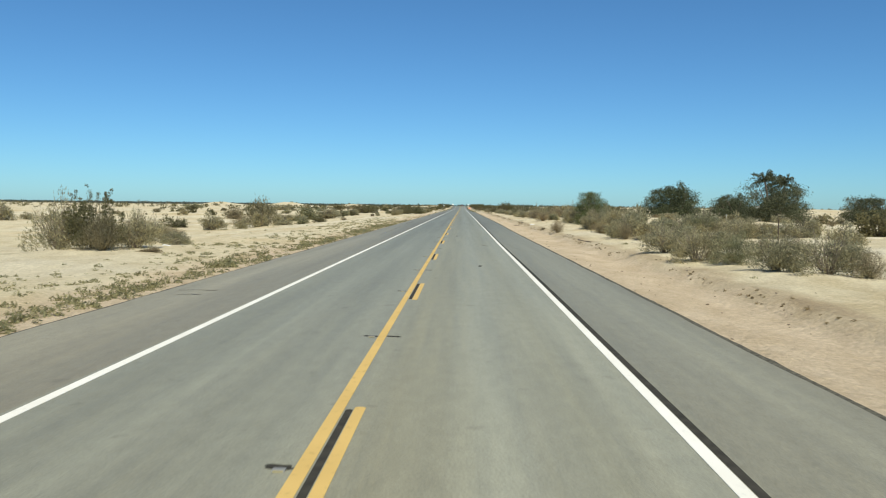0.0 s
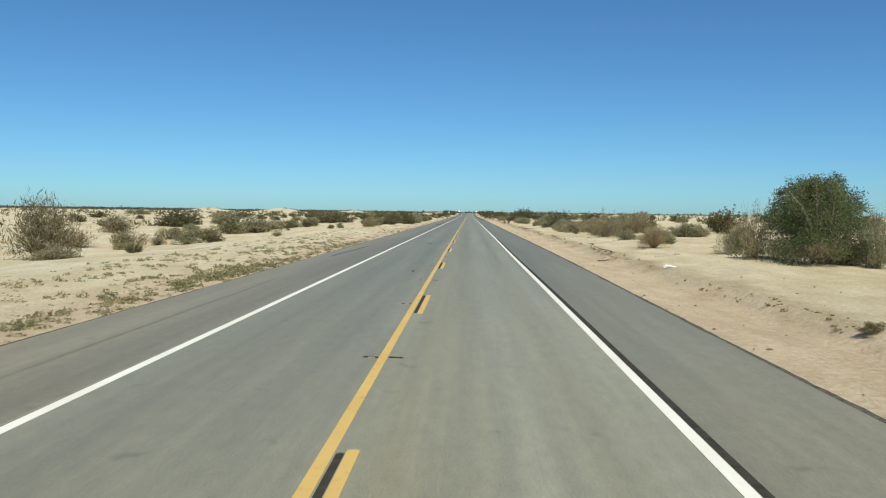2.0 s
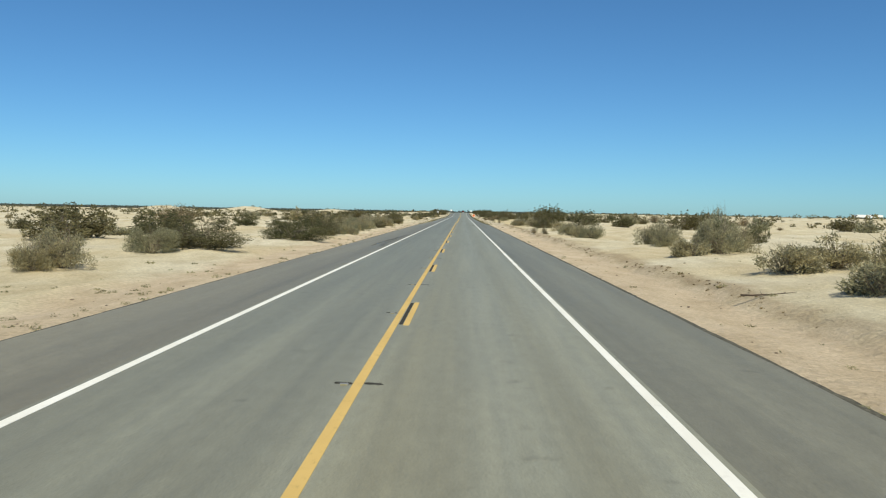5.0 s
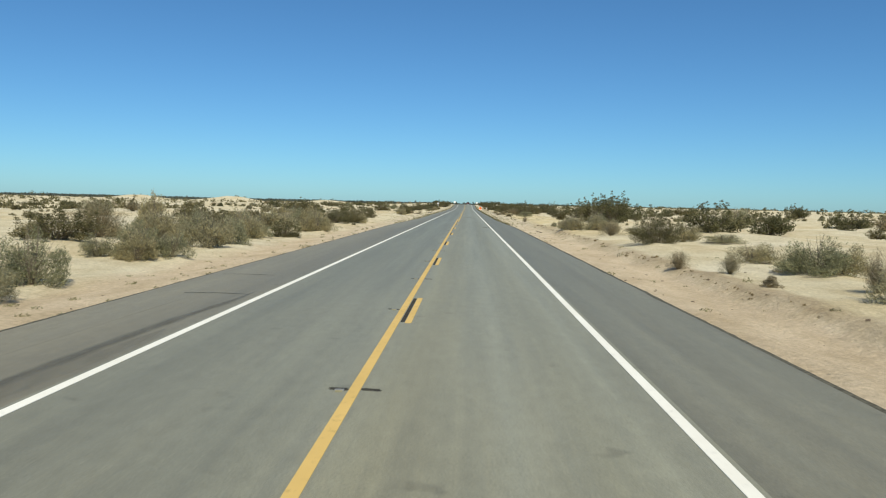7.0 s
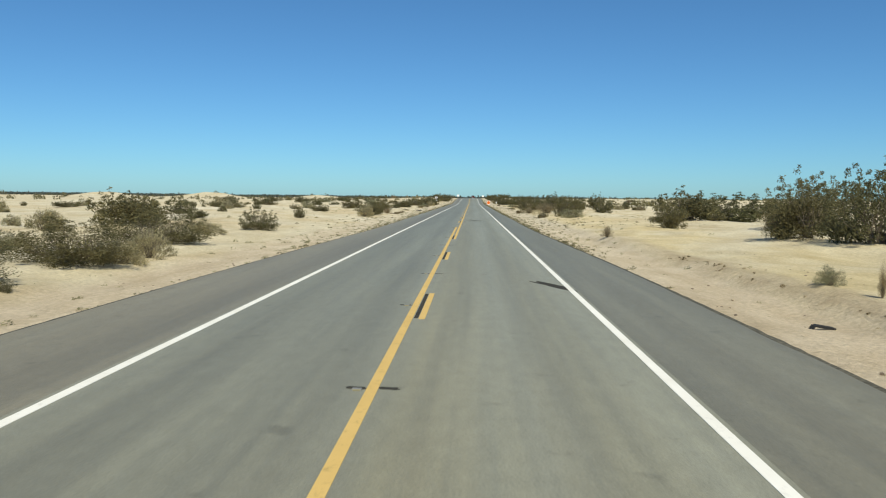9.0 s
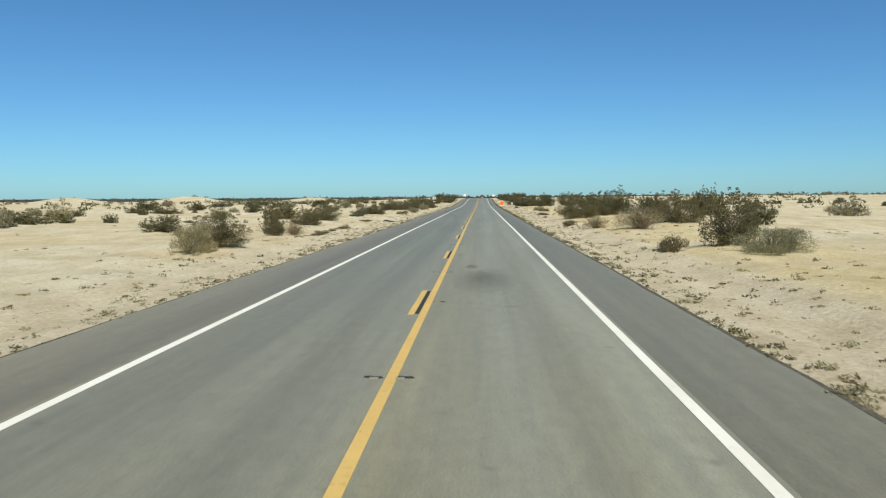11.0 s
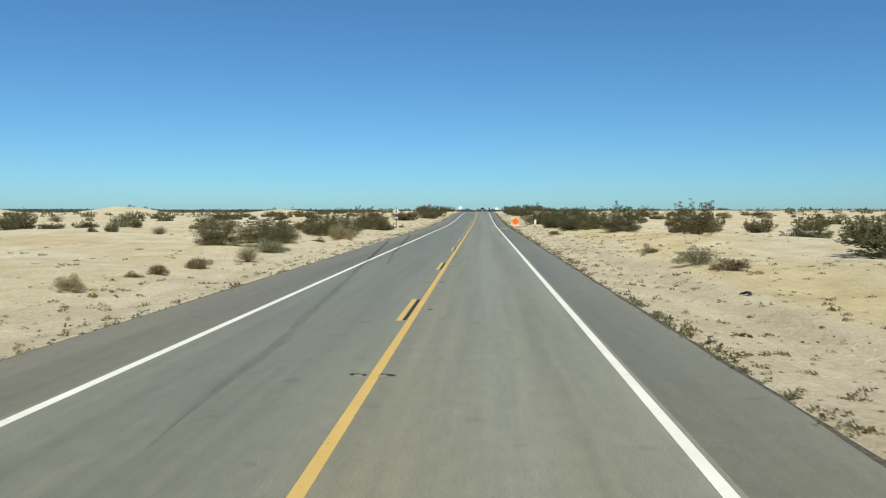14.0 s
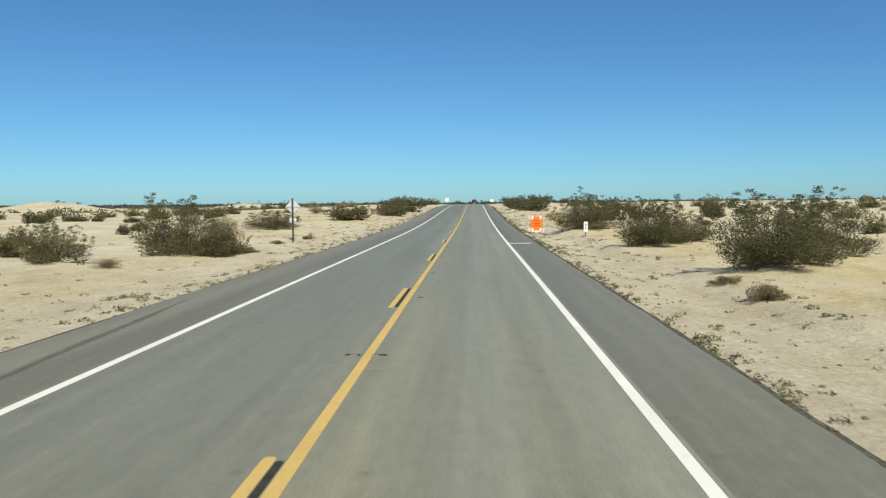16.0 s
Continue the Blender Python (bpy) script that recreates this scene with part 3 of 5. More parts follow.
shrub("c", -12.9, 191.7, 5.0, 1.7)
shrub("g", 14.9, 192.5, 4.5, 2.0)
shrub("g", -41.7, 196.1, 2.2, 1.0)
shrub("g", 14.6, 204.3, 3.5, 1.5)
shrub("c", -11.2, 208.2, 4.3, 1.6)
shrub("s", -28.0, 208.6, 1.4, 0.9)
shrub("g", -27.5, 215.5, 2.7, 0.8)
shrub("g", -47.2, 216.6, 4.1, 1.4)
shrub("s", -72.6, 217.3, 3.4, 1.1)
shrub("g", 12.4, 218.5, 2.0, 1.1)
shrub("c", -11.2, 220.5, 2.7, 1.8)
shrub("g", -10.6, 221.4, 1.5, 1.0)
shrub("g", 12.2, 222.0, 2.1, 1.1)
shrub("g", -10.3, 226.1, 2.9, 1.1)
shrub("g", 11.7, 227.9, 1.6, 1.1)
shrub("g", -10.1, 229.7, 1.6, 1.2)
shrub("d", -28.3, 230.2, 4.6, 2.2)
shrub("d", 12.0, 230.3, 0.6, 1.0)
shrub("l", 9.8, 231.7, 0.5, 0.3)
shrub("g", 12.8, 235.7, 2.7, 1.0)
shrub("d", 10.0, 235.8, 0.6, 0.6)
shrub("g", -12.3, 238.1, 1.2, 0.7)
shrub("g", -10.7, 238.5, 2.7, 1.2)
shrub("d", 9.3, 239.6, 0.8, 0.6)
shrub("g", 12.2, 240.0, 1.9, 0.6)
shrub("s", -46.0, 240.6, 2.1, 1.0)
shrub("c", -16.8, 244.0, 2.9, 1.4)
shrub("g", -10.6, 245.5, 2.2, 1.4)
shrub("g", -10.6, 248.6, 2.0, 1.2)
shrub("g", -11.6, 255.4, 3.3, 1.4)
shrub("g", -13.2, 251.0, 2.8, 1.4)
shrub("c", -14.0, 256.0, 2.4, 1.6)
shrub("d", -17.5, 249.0, 2.6, 1.8)
shrub("c", 11.5, 253.2, 2.6, 1.7)
shrub("g", -15.7, 253.0, 3.7, 1.4)
shrub("g", 15.4, 253.2, 2.1, 0.4)
shrub("c", 30.5, 254.4, 3.7, 2.0)
shrub("g", 13.6, 255.1, 1.9, 0.9)
shrub("c", 53.2, 259.0, 3.9, 1.7)
shrub("c", -15.9, 260.5, 2.9, 1.4)
shrub("c", -10.3, 259.6, 1.8, 1.05)
shrub("d", 11.3, 264.9, 1.6, 0.9)
shrub("c", 26.6, 277.0, 3.4, 1.8)
shrub("g", 13.4, 266.3, 1.1, 0.5)
shrub("g", -11.8, 266.9, 1.8, 1.1)
shrub("g", -10.3, 269.7, 2.8, 1.4)
shrub("g", -24.9, 275.0, 1.9, 1.9)
shrub("g", 10.3, 278.4, 2.7, 1.2)
shrub("g", 12.5, 277.2, 2.8, 1.35)
shrub("d", 10.0, 285.4, 0.2, 0.7)
shrub("c", -9.6, 285.8, 0.4, 0.3)
shrub("g", -35.0, 286.7, 2.7, 1.6)
shrub("g", 9.8, 287.5, 0.6, 0.4)
shrub("c", 19.8, 270.0, 3.5, 2.1)
shrub("c", -11.2, 292.3, 3.0, 1.35)
shrub("g", -12.4, 278.5, 3.0, 1.5)
shrub("g", -10.0, 273.2, 1.3, 0.75)
shrub("c", -11.6, 286.3, 3.0, 1.4)
shrub("g", -14.6, 282.0, 2.6, 1.4)
shrub("g", -10.2, 293.1, 1.4, 0.7)
shrub("g", -10.3, 295.8, 1.4, 0.9)
shrub("g", 32.9, 301.4, 1.7, 1.7)
shrub("c", 17.9, 301.4, 3.6, 3.1)
shrub("c", -19.2, 302.7, 1.0, 0.7)
shrub("c", -12.6, 302.9, 3.7, 1.5)
shrub("c", -32.1, 304.5, 3.4, 1.7)
shrub("c", 16.6, 305.4, 3.2, 2.8)
shrub("c", 20.1, 313.5, 4.6, 2.3)
shrub("d", 15.7, 306.3, 1.6, 1.3)
shrub("g", -13.4, 310.9, 1.8, 0.7)
shrub("g", -103.4, 311.3, 7.5, 1.6)
shrub("g", -23.3, 312.6, 1.9, 1.1)
shrub("d", 8.8, 313.6, 0.6, 0.6)
shrub("c", 51.4, 314.9, 4.4, 2.3)
shrub("c", -20.7, 317.7, 3.8, 1.8)
shrub("c", -12.3, 318.0, 2.1, 1.3)
shrub("c", 14.6, 322.8, 2.3, 1.6)
shrub("c", -58.0, 327.1, 2.5, 1.0)
shrub("c", 19.7, 338.0, 4.8, 2.3)
shrub("c", -14.6, 340.5, 1.1, 1.0)
shrub("g", 11.8, 355.3, 2.4, 0.9)
shrub("c", -11.0, 362.0, 2.9, 1.5)
shrub("g", -11.1, 359.5, 1.7, 1.3)
shrub("c", 30.9, 360.0, 7.0, 3.0)
shrub("c", -82.8, 361.4, 4.3, 0.9)
shrub("c", 11.4, 358.9, 2.2, 2.0)
shrub("l", 9.1, 358.8, 1.1, 0.6)
shrub("d", 11.2, 375.8, 2.6, 1.3, "big0")
shrub("c", 15.2, 383.6, 3.2, 2.1)
shrub("c", 19.3, 379.0, 2.2, 1.5)
shrub("l", -9.2, 377.5, 0.9, 0.3)
shrub("c", -19.8, 377.5, 2.3, 0.9)
shrub("c", 69.8, 378.3, 4.7, 2.5)
shrub("l", -9.2, 379.9, 0.5, 0.1)
shrub("c", -11.3, 373.8, 1.5, 1.6)
shrub("c", -12.7, 389.0, 2.4, 1.3)
shrub("d", -10.2, 374.4, 1.3, 0.7)
shrub("d", 9.1, 380.6, 1.6, 0.8)
shrub("c", -58.4, 383.2, 3.3, 0.8)
shrub("l", -9.5, 383.4, 0.6, 0.2)
shrub("l", -9.4, 388.1, 1.1, 0.3)
shrub("l", 8.3, 389.7, 1.0, 0.4)
shrub("c", -36.4, 389.9, 5.2, 0.9)
shrub("l", 9.3, 395.8, 1.1, 0.2)
shrub("c", 20.8, 395.9, 2.2, 2.2)
shrub("c", -13.6, 401.5, 2.8, 1.6)
shrub("c", 53.5, 402.4, 5.6, 2.0)
shrub("l", -10.1, 403.7, 0.9, 0.2)
shrub("c", 10.2, 401.8, 3.0, 2.2)
shrub("c", 12.6, 406.5, 3.0, 1.9)
shrub("l", -10.3, 407.2, 0.8, 0.2)
shrub("c", -20.4, 411.5, 3.4, 1.9)
shrub("l", -29.6, 408.9, 1.2, 0.3)
shrub("c", 15.2, 410.5, 4.2, 2.5)
shrub("c", 20.3, 417.0, 3.0, 1.9)
shrub("l", 8.4, 414.5, 0.6, 0.15)
shrub("c", 21.0, 414.8, 1.9, 1.5)
shrub("c", -13.2, 419.3, 1.5, 0.7)
shrub("l", -19.9, 423.0, 1.5, 0.7)
shrub("l", 8.8, 423.5, 1.2, 0.3)
shrub("c", -41.1, 424.5, 1.5, 0.8)
shrub("c", -13.7, 429.3, 2.2, 1.2)
shrub("c", -12.1, 429.3, 2.0, 1.1)
shrub("c", 28.8, 428.9, 2.0, 0.9)
shrub("c", 32.3, 431.3, 2.1, 0.9)
shrub("c", -40.9, 432.0, 3.3, 0.9)
shrub("g", -9.9, 434.2, 0.8, 0.4)
shrub("l", -10.6, 439.9, 0.6, 0.2)
shrub("l", -10.2, 441.2, 0.7, 0.3)
shrub("l", 10.5, 441.3, 1.2, 0.4)
shrub("g", 9.8, 443.4, 1.5, 0.6)
shrub("l", -10.1, 445.0, 1.0, 0.4)
shrub("c", -33.5, 445.8, 2.2, 1.0)
shrub("c", 19.7, 447.1, 4.8, 1.5)
shrub("c", 31.8, 447.2, 2.6, 0.7)
shrub("d", -8.9, 448.1, 1.1, 0.6)
shrub("l", 10.0, 453.0, 0.8, 0.4)
shrub("g", -9.9, 455.4, 2.1, 0.6)
shrub("c", 23.1, 458.3, 2.2, 1.1)
shrub("c", -31.9, 459.4, 2.2, 0.8)
shrub("c", -12.5, 464.6, 3.4, 1.5)
shrub("c", -14.4, 460.4, 2.6, 1.6)
shrub("l", -10.2, 469.9, 1.1, 0.3)
shrub("c", -13.5, 470.3, 3.3, 1.4)
shrub("c", 16.8, 470.4, 3.4, 2.2)
shrub("c", -27.9, 475.0, 1.0, 0.7)
shrub("d", -24.2, 475.5, 1.1, 0.6)
shrub("c", 28.3, 479.5, 3.6, 1.0)
shrub("c", -54.7, 480.6, 3.6, 1.2)
shrub("c", 17.8, 480.8, 1.1, 0.8)
shrub("c", -64.1, 481.0, 4.5, 1.6)
shrub("c", -17.3, 481.0, 0.9, 0.4)
shrub("c", -11.0, 481.0, 3.8, 1.95)
shrub("g", -9.4, 474.3, 1.7, 1.1)
shrub("c", -13.6, 484.5, 2.2, 1.5)
shrub("d", -19.3, 483.0, 1.2, 0.5)
shrub("c", 21.4, 484.0, 2.6, 1.3)
shrub("c", 13.9, 485.0, 3.7, 2.2)
shrub("l", 8.5, 488.8, 0.8, 0.3)
shrub("l", 8.7, 492.3, 0.8, 0.2)
shrub("c", -42.7, 492.9, 2.3, 0.7)
shrub("s", -34.0, 493.5, 1.2, 0.6)
shrub("c", 10.9, 494.6, 3.3, 2.1)
shrub("c", 13.7, 498.2, 2.9, 1.9)
shrub("c", 30.0, 495.9, 2.9, 1.3)
shrub("d", -11.6, 498.6, 1.0, 0.3)
shrub("c", -43.8, 502.2, 2.6, 0.9)
shrub("c", -14.6, 500.5, 2.4, 1.5)
shrub("c", -11.9, 506.3, 3.4, 2.5)
shrub("c", -9.9, 507.0, 2.0, 1.3)
shrub("c", 10.3, 508.5, 3.2, 2.1)
shrub("l", -9.6, 509.7, 1.0, 0.3)
shrub("c", 13.2, 513.7, 2.4, 1.4)
shrub("c", -24.0, 514.2, 1.3, 1.0)
shrub("l", -10.0, 517.4, 0.8, 0.2)
shrub("c", -62.3, 518.8, 4.6, 1.3)
shrub("g", -13.8, 519.5, 1.7, 1.4)
shrub("c", 26.8, 521.0, 1.4, 1.2)
shrub("l", -9.7, 524.9, 0.8, 0.4)
shrub("c", 9.7, 530.0, 4.2, 2.6)
shrub("c", 52.9, 534.0, 3.3, 1.1)
shrub("c", -15.2, 536.4, 4.2, 1.5)
shrub("c", 14.4, 546.4, 3.2, 1.6)
shrub("g", 37.0, 547.2, 2.1, 1.1)
shrub("c", 35.1, 550.7, 1.7, 0.6)
shrub("s", -34.9, 554.5, 1.8, 0.6)
shrub("c", -45.4, 555.0, 3.0, 1.3)
shrub("c", 20.6, 557.8, 3.6, 1.3)
shrub("c", -12.4, 562.1, 5.2, 1.6)
shrub("c", -45.5, 563.4, 2.7, 1.1)
shrub("c", -60.9, 567.9, 2.8, 1.3)
shrub("c", 30.6, 568.2, 2.7, 1.9)
shrub("c", -38.2, 569.7, 2.8, 1.1)
shrub("c", 36.6, 573.2, 3.6, 1.0)
shrub("c", -9.7, 579.8, 4.6, 1.5)
shrub("c", 21.9, 585.8, 3.2, 1.8)
shrub("c", 10.1, 594.9, 6.1, 1.5)
shrub("c", -61.4, 605.4, 2.9, 1.2)
shrub("c", 68.0, 606.6, 4.0, 1.1)
shrub("c", -15.4, 36.0, 2.3, 2.5)
shrub("g", -17.3, 36.6, 2.4, 1.8)
shrub("g", -14.6, 38.4, 2.2, 1.5)
shrub("d", -14.7, 35.2, 1.6, 1.5)
shrub("g", -14.4, 43.5, 1.5, 0.7)
shrub("g", -17.0, 46.0, 2.4, 1.3)
shrub("l", -12.6, 35.5, 1.1, 0.2)
shrub("c", 9.0, 610.0, 4.0, 1.7)
shrub("c", 13.0, 640.0, 5.5, 1.9)
shrub("c", 17.0, 655.0, 5.0, 1.7)
shrub("c", -11.0, 640.0, 5.5, 1.8)
shrub("c", -15.0, 655.0, 6.0, 1.9)
shrub("c", -9.5, 672.0, 4.5, 1.5)
shrub("c", 10.5, 668.0, 4.5, 1.6)
shrub("c", -8.8, 600.0, 3.6, 1.4)
shrub("c", -12.8, 612.0, 4.6, 1.6)

# ------------------------------------------------------------------ trees


def limb(verts, faces, a, b, ra, rb, sides=6, bend=None):
    """A tapered, slightly bent limb from a to b."""
    a, b = np.array(a, float), np.array(b, float)
    mid = (a + b) / 2 + (np.array(bend) if bend is not None else 0)
    axis = (b - a) / (np.linalg.norm(b - a) + 1e-9)
    u = np.cross(axis, (0.3, 0.9, 0.2))
    u /= np.linalg.norm(u)
    v = np.cross(axis, u)
    rings = []
    for s in np.linspace(0, 1, 5):
        c = (1 - s) ** 2 * a + 2 * s * (1 - s) * mid + s * s * b
        r = ra + (rb - ra) * s
        rings.append(len(verts))
        for h in range(sides):
            t = 2 * math.pi * h / sides
            verts.append(tuple(c + r * (math.cos(t) * u + math.sin(t) * v)))
    for p, q in zip(rings, rings[1:]):
        for h in range(sides):
            faces.append((p + h, p + (h + 1) % sides, q + (h + 1) % sides, q + h))


def desert_tree(x, y, w, h, seed, label, mat, spiky=0.0, low=0.12, count=9000, size=0.11, twiggy=0.0, taper=0.62, heads=()):
    """A many-stemmed desert tree: leaning limbs and a crown of clumps with gaps."""
    rng = np.random.default_rng(seed)
    root = tagged(new("desert_tree"), label, "tree", "desert trees")
    root.location = (x, y, ground_z(x, y) - 0.1)
    verts, faces, clumps = [], [], []
    for i in range(9):
        a = 2 * math.pi * (i + rng.uniform(-0.3, 0.3)) / 9
        out, up = w * 0.5 * rng.uniform(0.25, 0.75), h * rng.uniform(0.5, 0.85)
        tip = (out * math.cos(a), out * math.sin(a), up)
        foot = (0.25 * math.cos(a), 0.25 * math.sin(a), 0)
        limb(verts, faces, foot, tip, 0.030 * h * rng.uniform(0.7, 1.2), 0.012, bend=rng.normal(size=3) * 0.06 * w)
        for j in range(5):
            s = rng.uniform(0.35, 1.0)
            c = np.array(foot) * (1 - s) + np.array(tip) * s
            e = c + rng.normal(size=3) * (0.09 * w, 0.09 * w, 0.06 * h) + (0, 0, 0.05 * h)
            limb(verts, faces, c, e, 0.02, 0.006, 4)
            clumps.append((*e, rng.uniform(0.08, 0.16) * w, rng.uniform(0.07, 0.14) * h))
    for _ in range(44):
        a, r = rng.uniform(0, 2 * math.pi), math.sqrt(rng.uniform(0.02, 0.9)) * 0.42
        top = low + (1 - low) * rng.uniform(0.04, 0.92) * math.sqrt(max(0.02, 1 - (r / 0.47) ** 2))
        clumps.append((r * w * math.cos(a), r * w * math.sin(a), top * h, rng.uniform(0.06, 0.13) * w, rng.uniform(0.06, 0.13) * h))
    for _ in range(30):
        a, r = rng.uniform(0, 2 * math.pi), rng.uniform(0.15, 0.46)
        clumps.append((r * w * math.cos(a), r * w * math.sin(a), rng.uniform(0.06, 0.36) * h, rng.uniform(0.08, 0.14) * w, rng.uniform(0.08, 0.15) * h))
    cs = np.array(clumps)
    pick = rng.integers(0, len(cs), count)
    p = cs[pick, :3] + np.clip(rng.normal(size=(count, 3)), -1.9, 1.9) * 0.55 * np.stack([cs[pick, 3], cs[pick, 3], cs[pick, 4]], 1)
    p[:, 2] = np.clip(p[:, 2], 0.05, None)
    narrow = 1 - taper * np.clip((p[:, 2] / h - 0.42) / 0.58, 0, 1) ** 1.6      # the crown closes towards its top
    p[:, 0] *= narrow
    p[:, 1] *= narrow
    if spiky:
        n = int(count * 0.12)
        k = rng.integers(0, 22, n)
        base = rng.normal(size=(22, 2)) * 0.11 * w
        t = rng.uniform(0, 1, n)
        q = np.stack([base[k, 0] * (1 + 0.3 * t), base[k, 1] * (1 + 0.3 * t), h * (0.7 + spiky * t)], 1)
        p = np.concatenate([p, q + rng.normal(size=q.shape) * (0.10 + 0.14 * (1 - t))[:, None]])
        for bx, by in base:
            limb(verts, faces, (bx * 0.8, by * 0.8, h * 0.35), (bx * 1.3, by * 1.3, h * (0.7 + spiky * 0.95)), 0.03, 0.006, 4)
    for hx, hy, hz, reach in heads:            # feathery heads of arching fronds that stand over the crown
        limb(verts, faces, (0.3 * hx, 0.3 * hy, 0), (hx, hy, hz), 0.16, 0.11)
        for _ in range(44):
            a, up, ln = rng.uniform(0, 2 * math.pi), rng.uniform(-0.2, 1.25), reach * rng.uniform(0.75, 1.1)
            t = rng.uniform(0.08, 1, 80)
            out = ln * t * math.cos(up)
            q = np.stack([hx + out * math.cos(a), hy + out * math.sin(a), hz + ln * (t * math.sin(up) - 0.42 * t * t)], 1)
            p = np.concatenate([p, q + rng.normal(size=q.shape) * 0.07])
    lv, lf = leaves(rng, p, size, 0.3, 0.45)
    mesh_object("crown", lv.tolist(), lf.tolist(), mat, root)
    if twiggy:
        n = int(0.5 * count)
        q = mound_points(rng, n, 26) * (1.12 * w, 1.12 * w, twiggy * h)
        lv, lf = leaves(rng, q, 1.5 * size, 0.3, 0.14, 0.6)
        mesh_object("dead_skirt", lv.tolist(), lf.tolist(), DRY, root, "skirt of bare grey-brown twigs")
    mesh_object("trunk", verts, faces, BARK, root, "leaning grey trunk that forks at the ground", True)
    return root


desert_tree(16.8, 96.0, 5.2, 4.2, 19, "feathery olive-green desert tree, wide and low, on sand", PALE_TREE, 0.20, 0.03, 30000, 0.046, 0.50)
desert_tree(41.6, 154.0, 12.6, 7.4, 12, "broad dome-shaped dark green desert tree", TREE, 0, 0.05, 26000, 0.13, taper=0.45)
desert_tree(42.0, 105.0, 9.4, 6.5, 13, "dark green desert tree with two feathery frond heads on top", TREE, 0, 0.05, 30000, 0.085, taper=0.40, heads=((-1.5, 0.0, 5.5, 2.4), (1.3, 0.4, 5.1, 2.4)))
desert_tree(40.5, 117.5, 8.0, 4.6, 14, "low spreading grey-green desert tree", TREE, 0, 0.02, 16000, 0.09)
desert_tree(59.0, 115.0, 9.0, 4.6, 15, "low spreading dark green desert tree", TREE, 0.1, 0.02, 16000, 0.09)
desert_tree(80.0, 238.0, 10.0, 5.6, 16, "dark green rounded desert tree far back on the sand", TREE, 0, 0.04, 9000, 0.16)

# ------------------------------------------------------------------ small builders


def part(name, bm, mat, parent, label=""):
    me = bpy.data.meshes.new(name)
    bm.to_mesh(me)
    bm.free()
    me.materials.append(mat)
    ob = new(name, me)
    ob.parent = parent
    if label:
        ob["label"] = label
    return ob


def box(size, at=(0, 0, 0), bevel=0.0, turn=None):
    bm = bmesh.new()
    bmesh.ops.create_cube(bm, size=1.0)
    bmesh.ops.scale(bm, vec=size, verts=bm.verts)
    if bevel:
        bmesh.ops.bevel(bm, geom=bm.edges[:], offset=bevel, segments=2, affect="EDGES")
    if turn is not None:
        bmesh.ops.transform(bm, matrix=turn, verts=bm.verts)
    bmesh.ops.translate(bm, vec=at, verts=bm.verts)
    return bm


def prism(points, y0, y1, bevel=0.0):
    """An outline in x and z, given thickness along y."""
    bm = bmesh.new()
    f = bm.faces.new([bm.verts.new((px, y0, pz)) for px, pz in points])
    r = bmesh.ops.extrude_face_region(bm, geom=[f])
    bmesh.ops.translate(bm, vec=(0, y1 - y0, 0), verts=[v for v in r["geom"] if isinstance(v, bmesh.types.BMVert)])
    bmesh.ops.recalc_face_normals(bm, faces=bm.faces)
    if bevel:
        bmesh.ops.bevel(bm, geom=bm.edges[:], offset=bevel, segments=2, affect="EDGES")
    return bm


def tube(radius, length, at=(0, 0, 0), sides=14, axis="z", r2=None):
    bm = bmesh.new()
    bmesh.ops.create_cone(bm, cap_ends=True, segments=sides, radius1=radius, radius2=radius if r2 is None else r2, depth=length)
    if axis == "x":
        bmesh.ops.rotate(bm, cent=(0, 0, 0), matrix=Matrix.Rotation(radians(90), 3, "Y"), verts=bm.verts)
    elif axis == "y":
        bmesh.ops.rotate(bm, cent=(0, 0, 0), matrix=Matrix.Rotation(radians(90), 3, "X"), verts=bm.verts)
    bmesh.ops.translate(bm, vec=at, verts=bm.verts)
    return bm


ORANGE = plain("orange_sign_sheeting", (1.0, 0.20, 0.015), 0.5, 0, 0.06, 3)
SIGN_WHITE = plain("white_sheeting", (0.80, 0.80, 0.78), 0.5, 0, 0.06, 5)
BLACK = plain("black_paint", (0.02, 0.02, 0.02), 0.6)
LEGEND = plain("sun_faded_legend", (0.55, 0.07, 0.012), 0.6)
ALU = plain("weathered_aluminium", (0.66, 0.67, 0.68), 0.55, 0.0, 0.12, 4)
RED_LENS = plain("red_lens", (0.45, 0.02, 0.02), 0.25)
GLASS = plain("dark_car_glass", (0.02, 0.025, 0.03), 0.08, 0, 0.1, 2, 0.6)

# ------------------------------------------------------------------ roadside signs


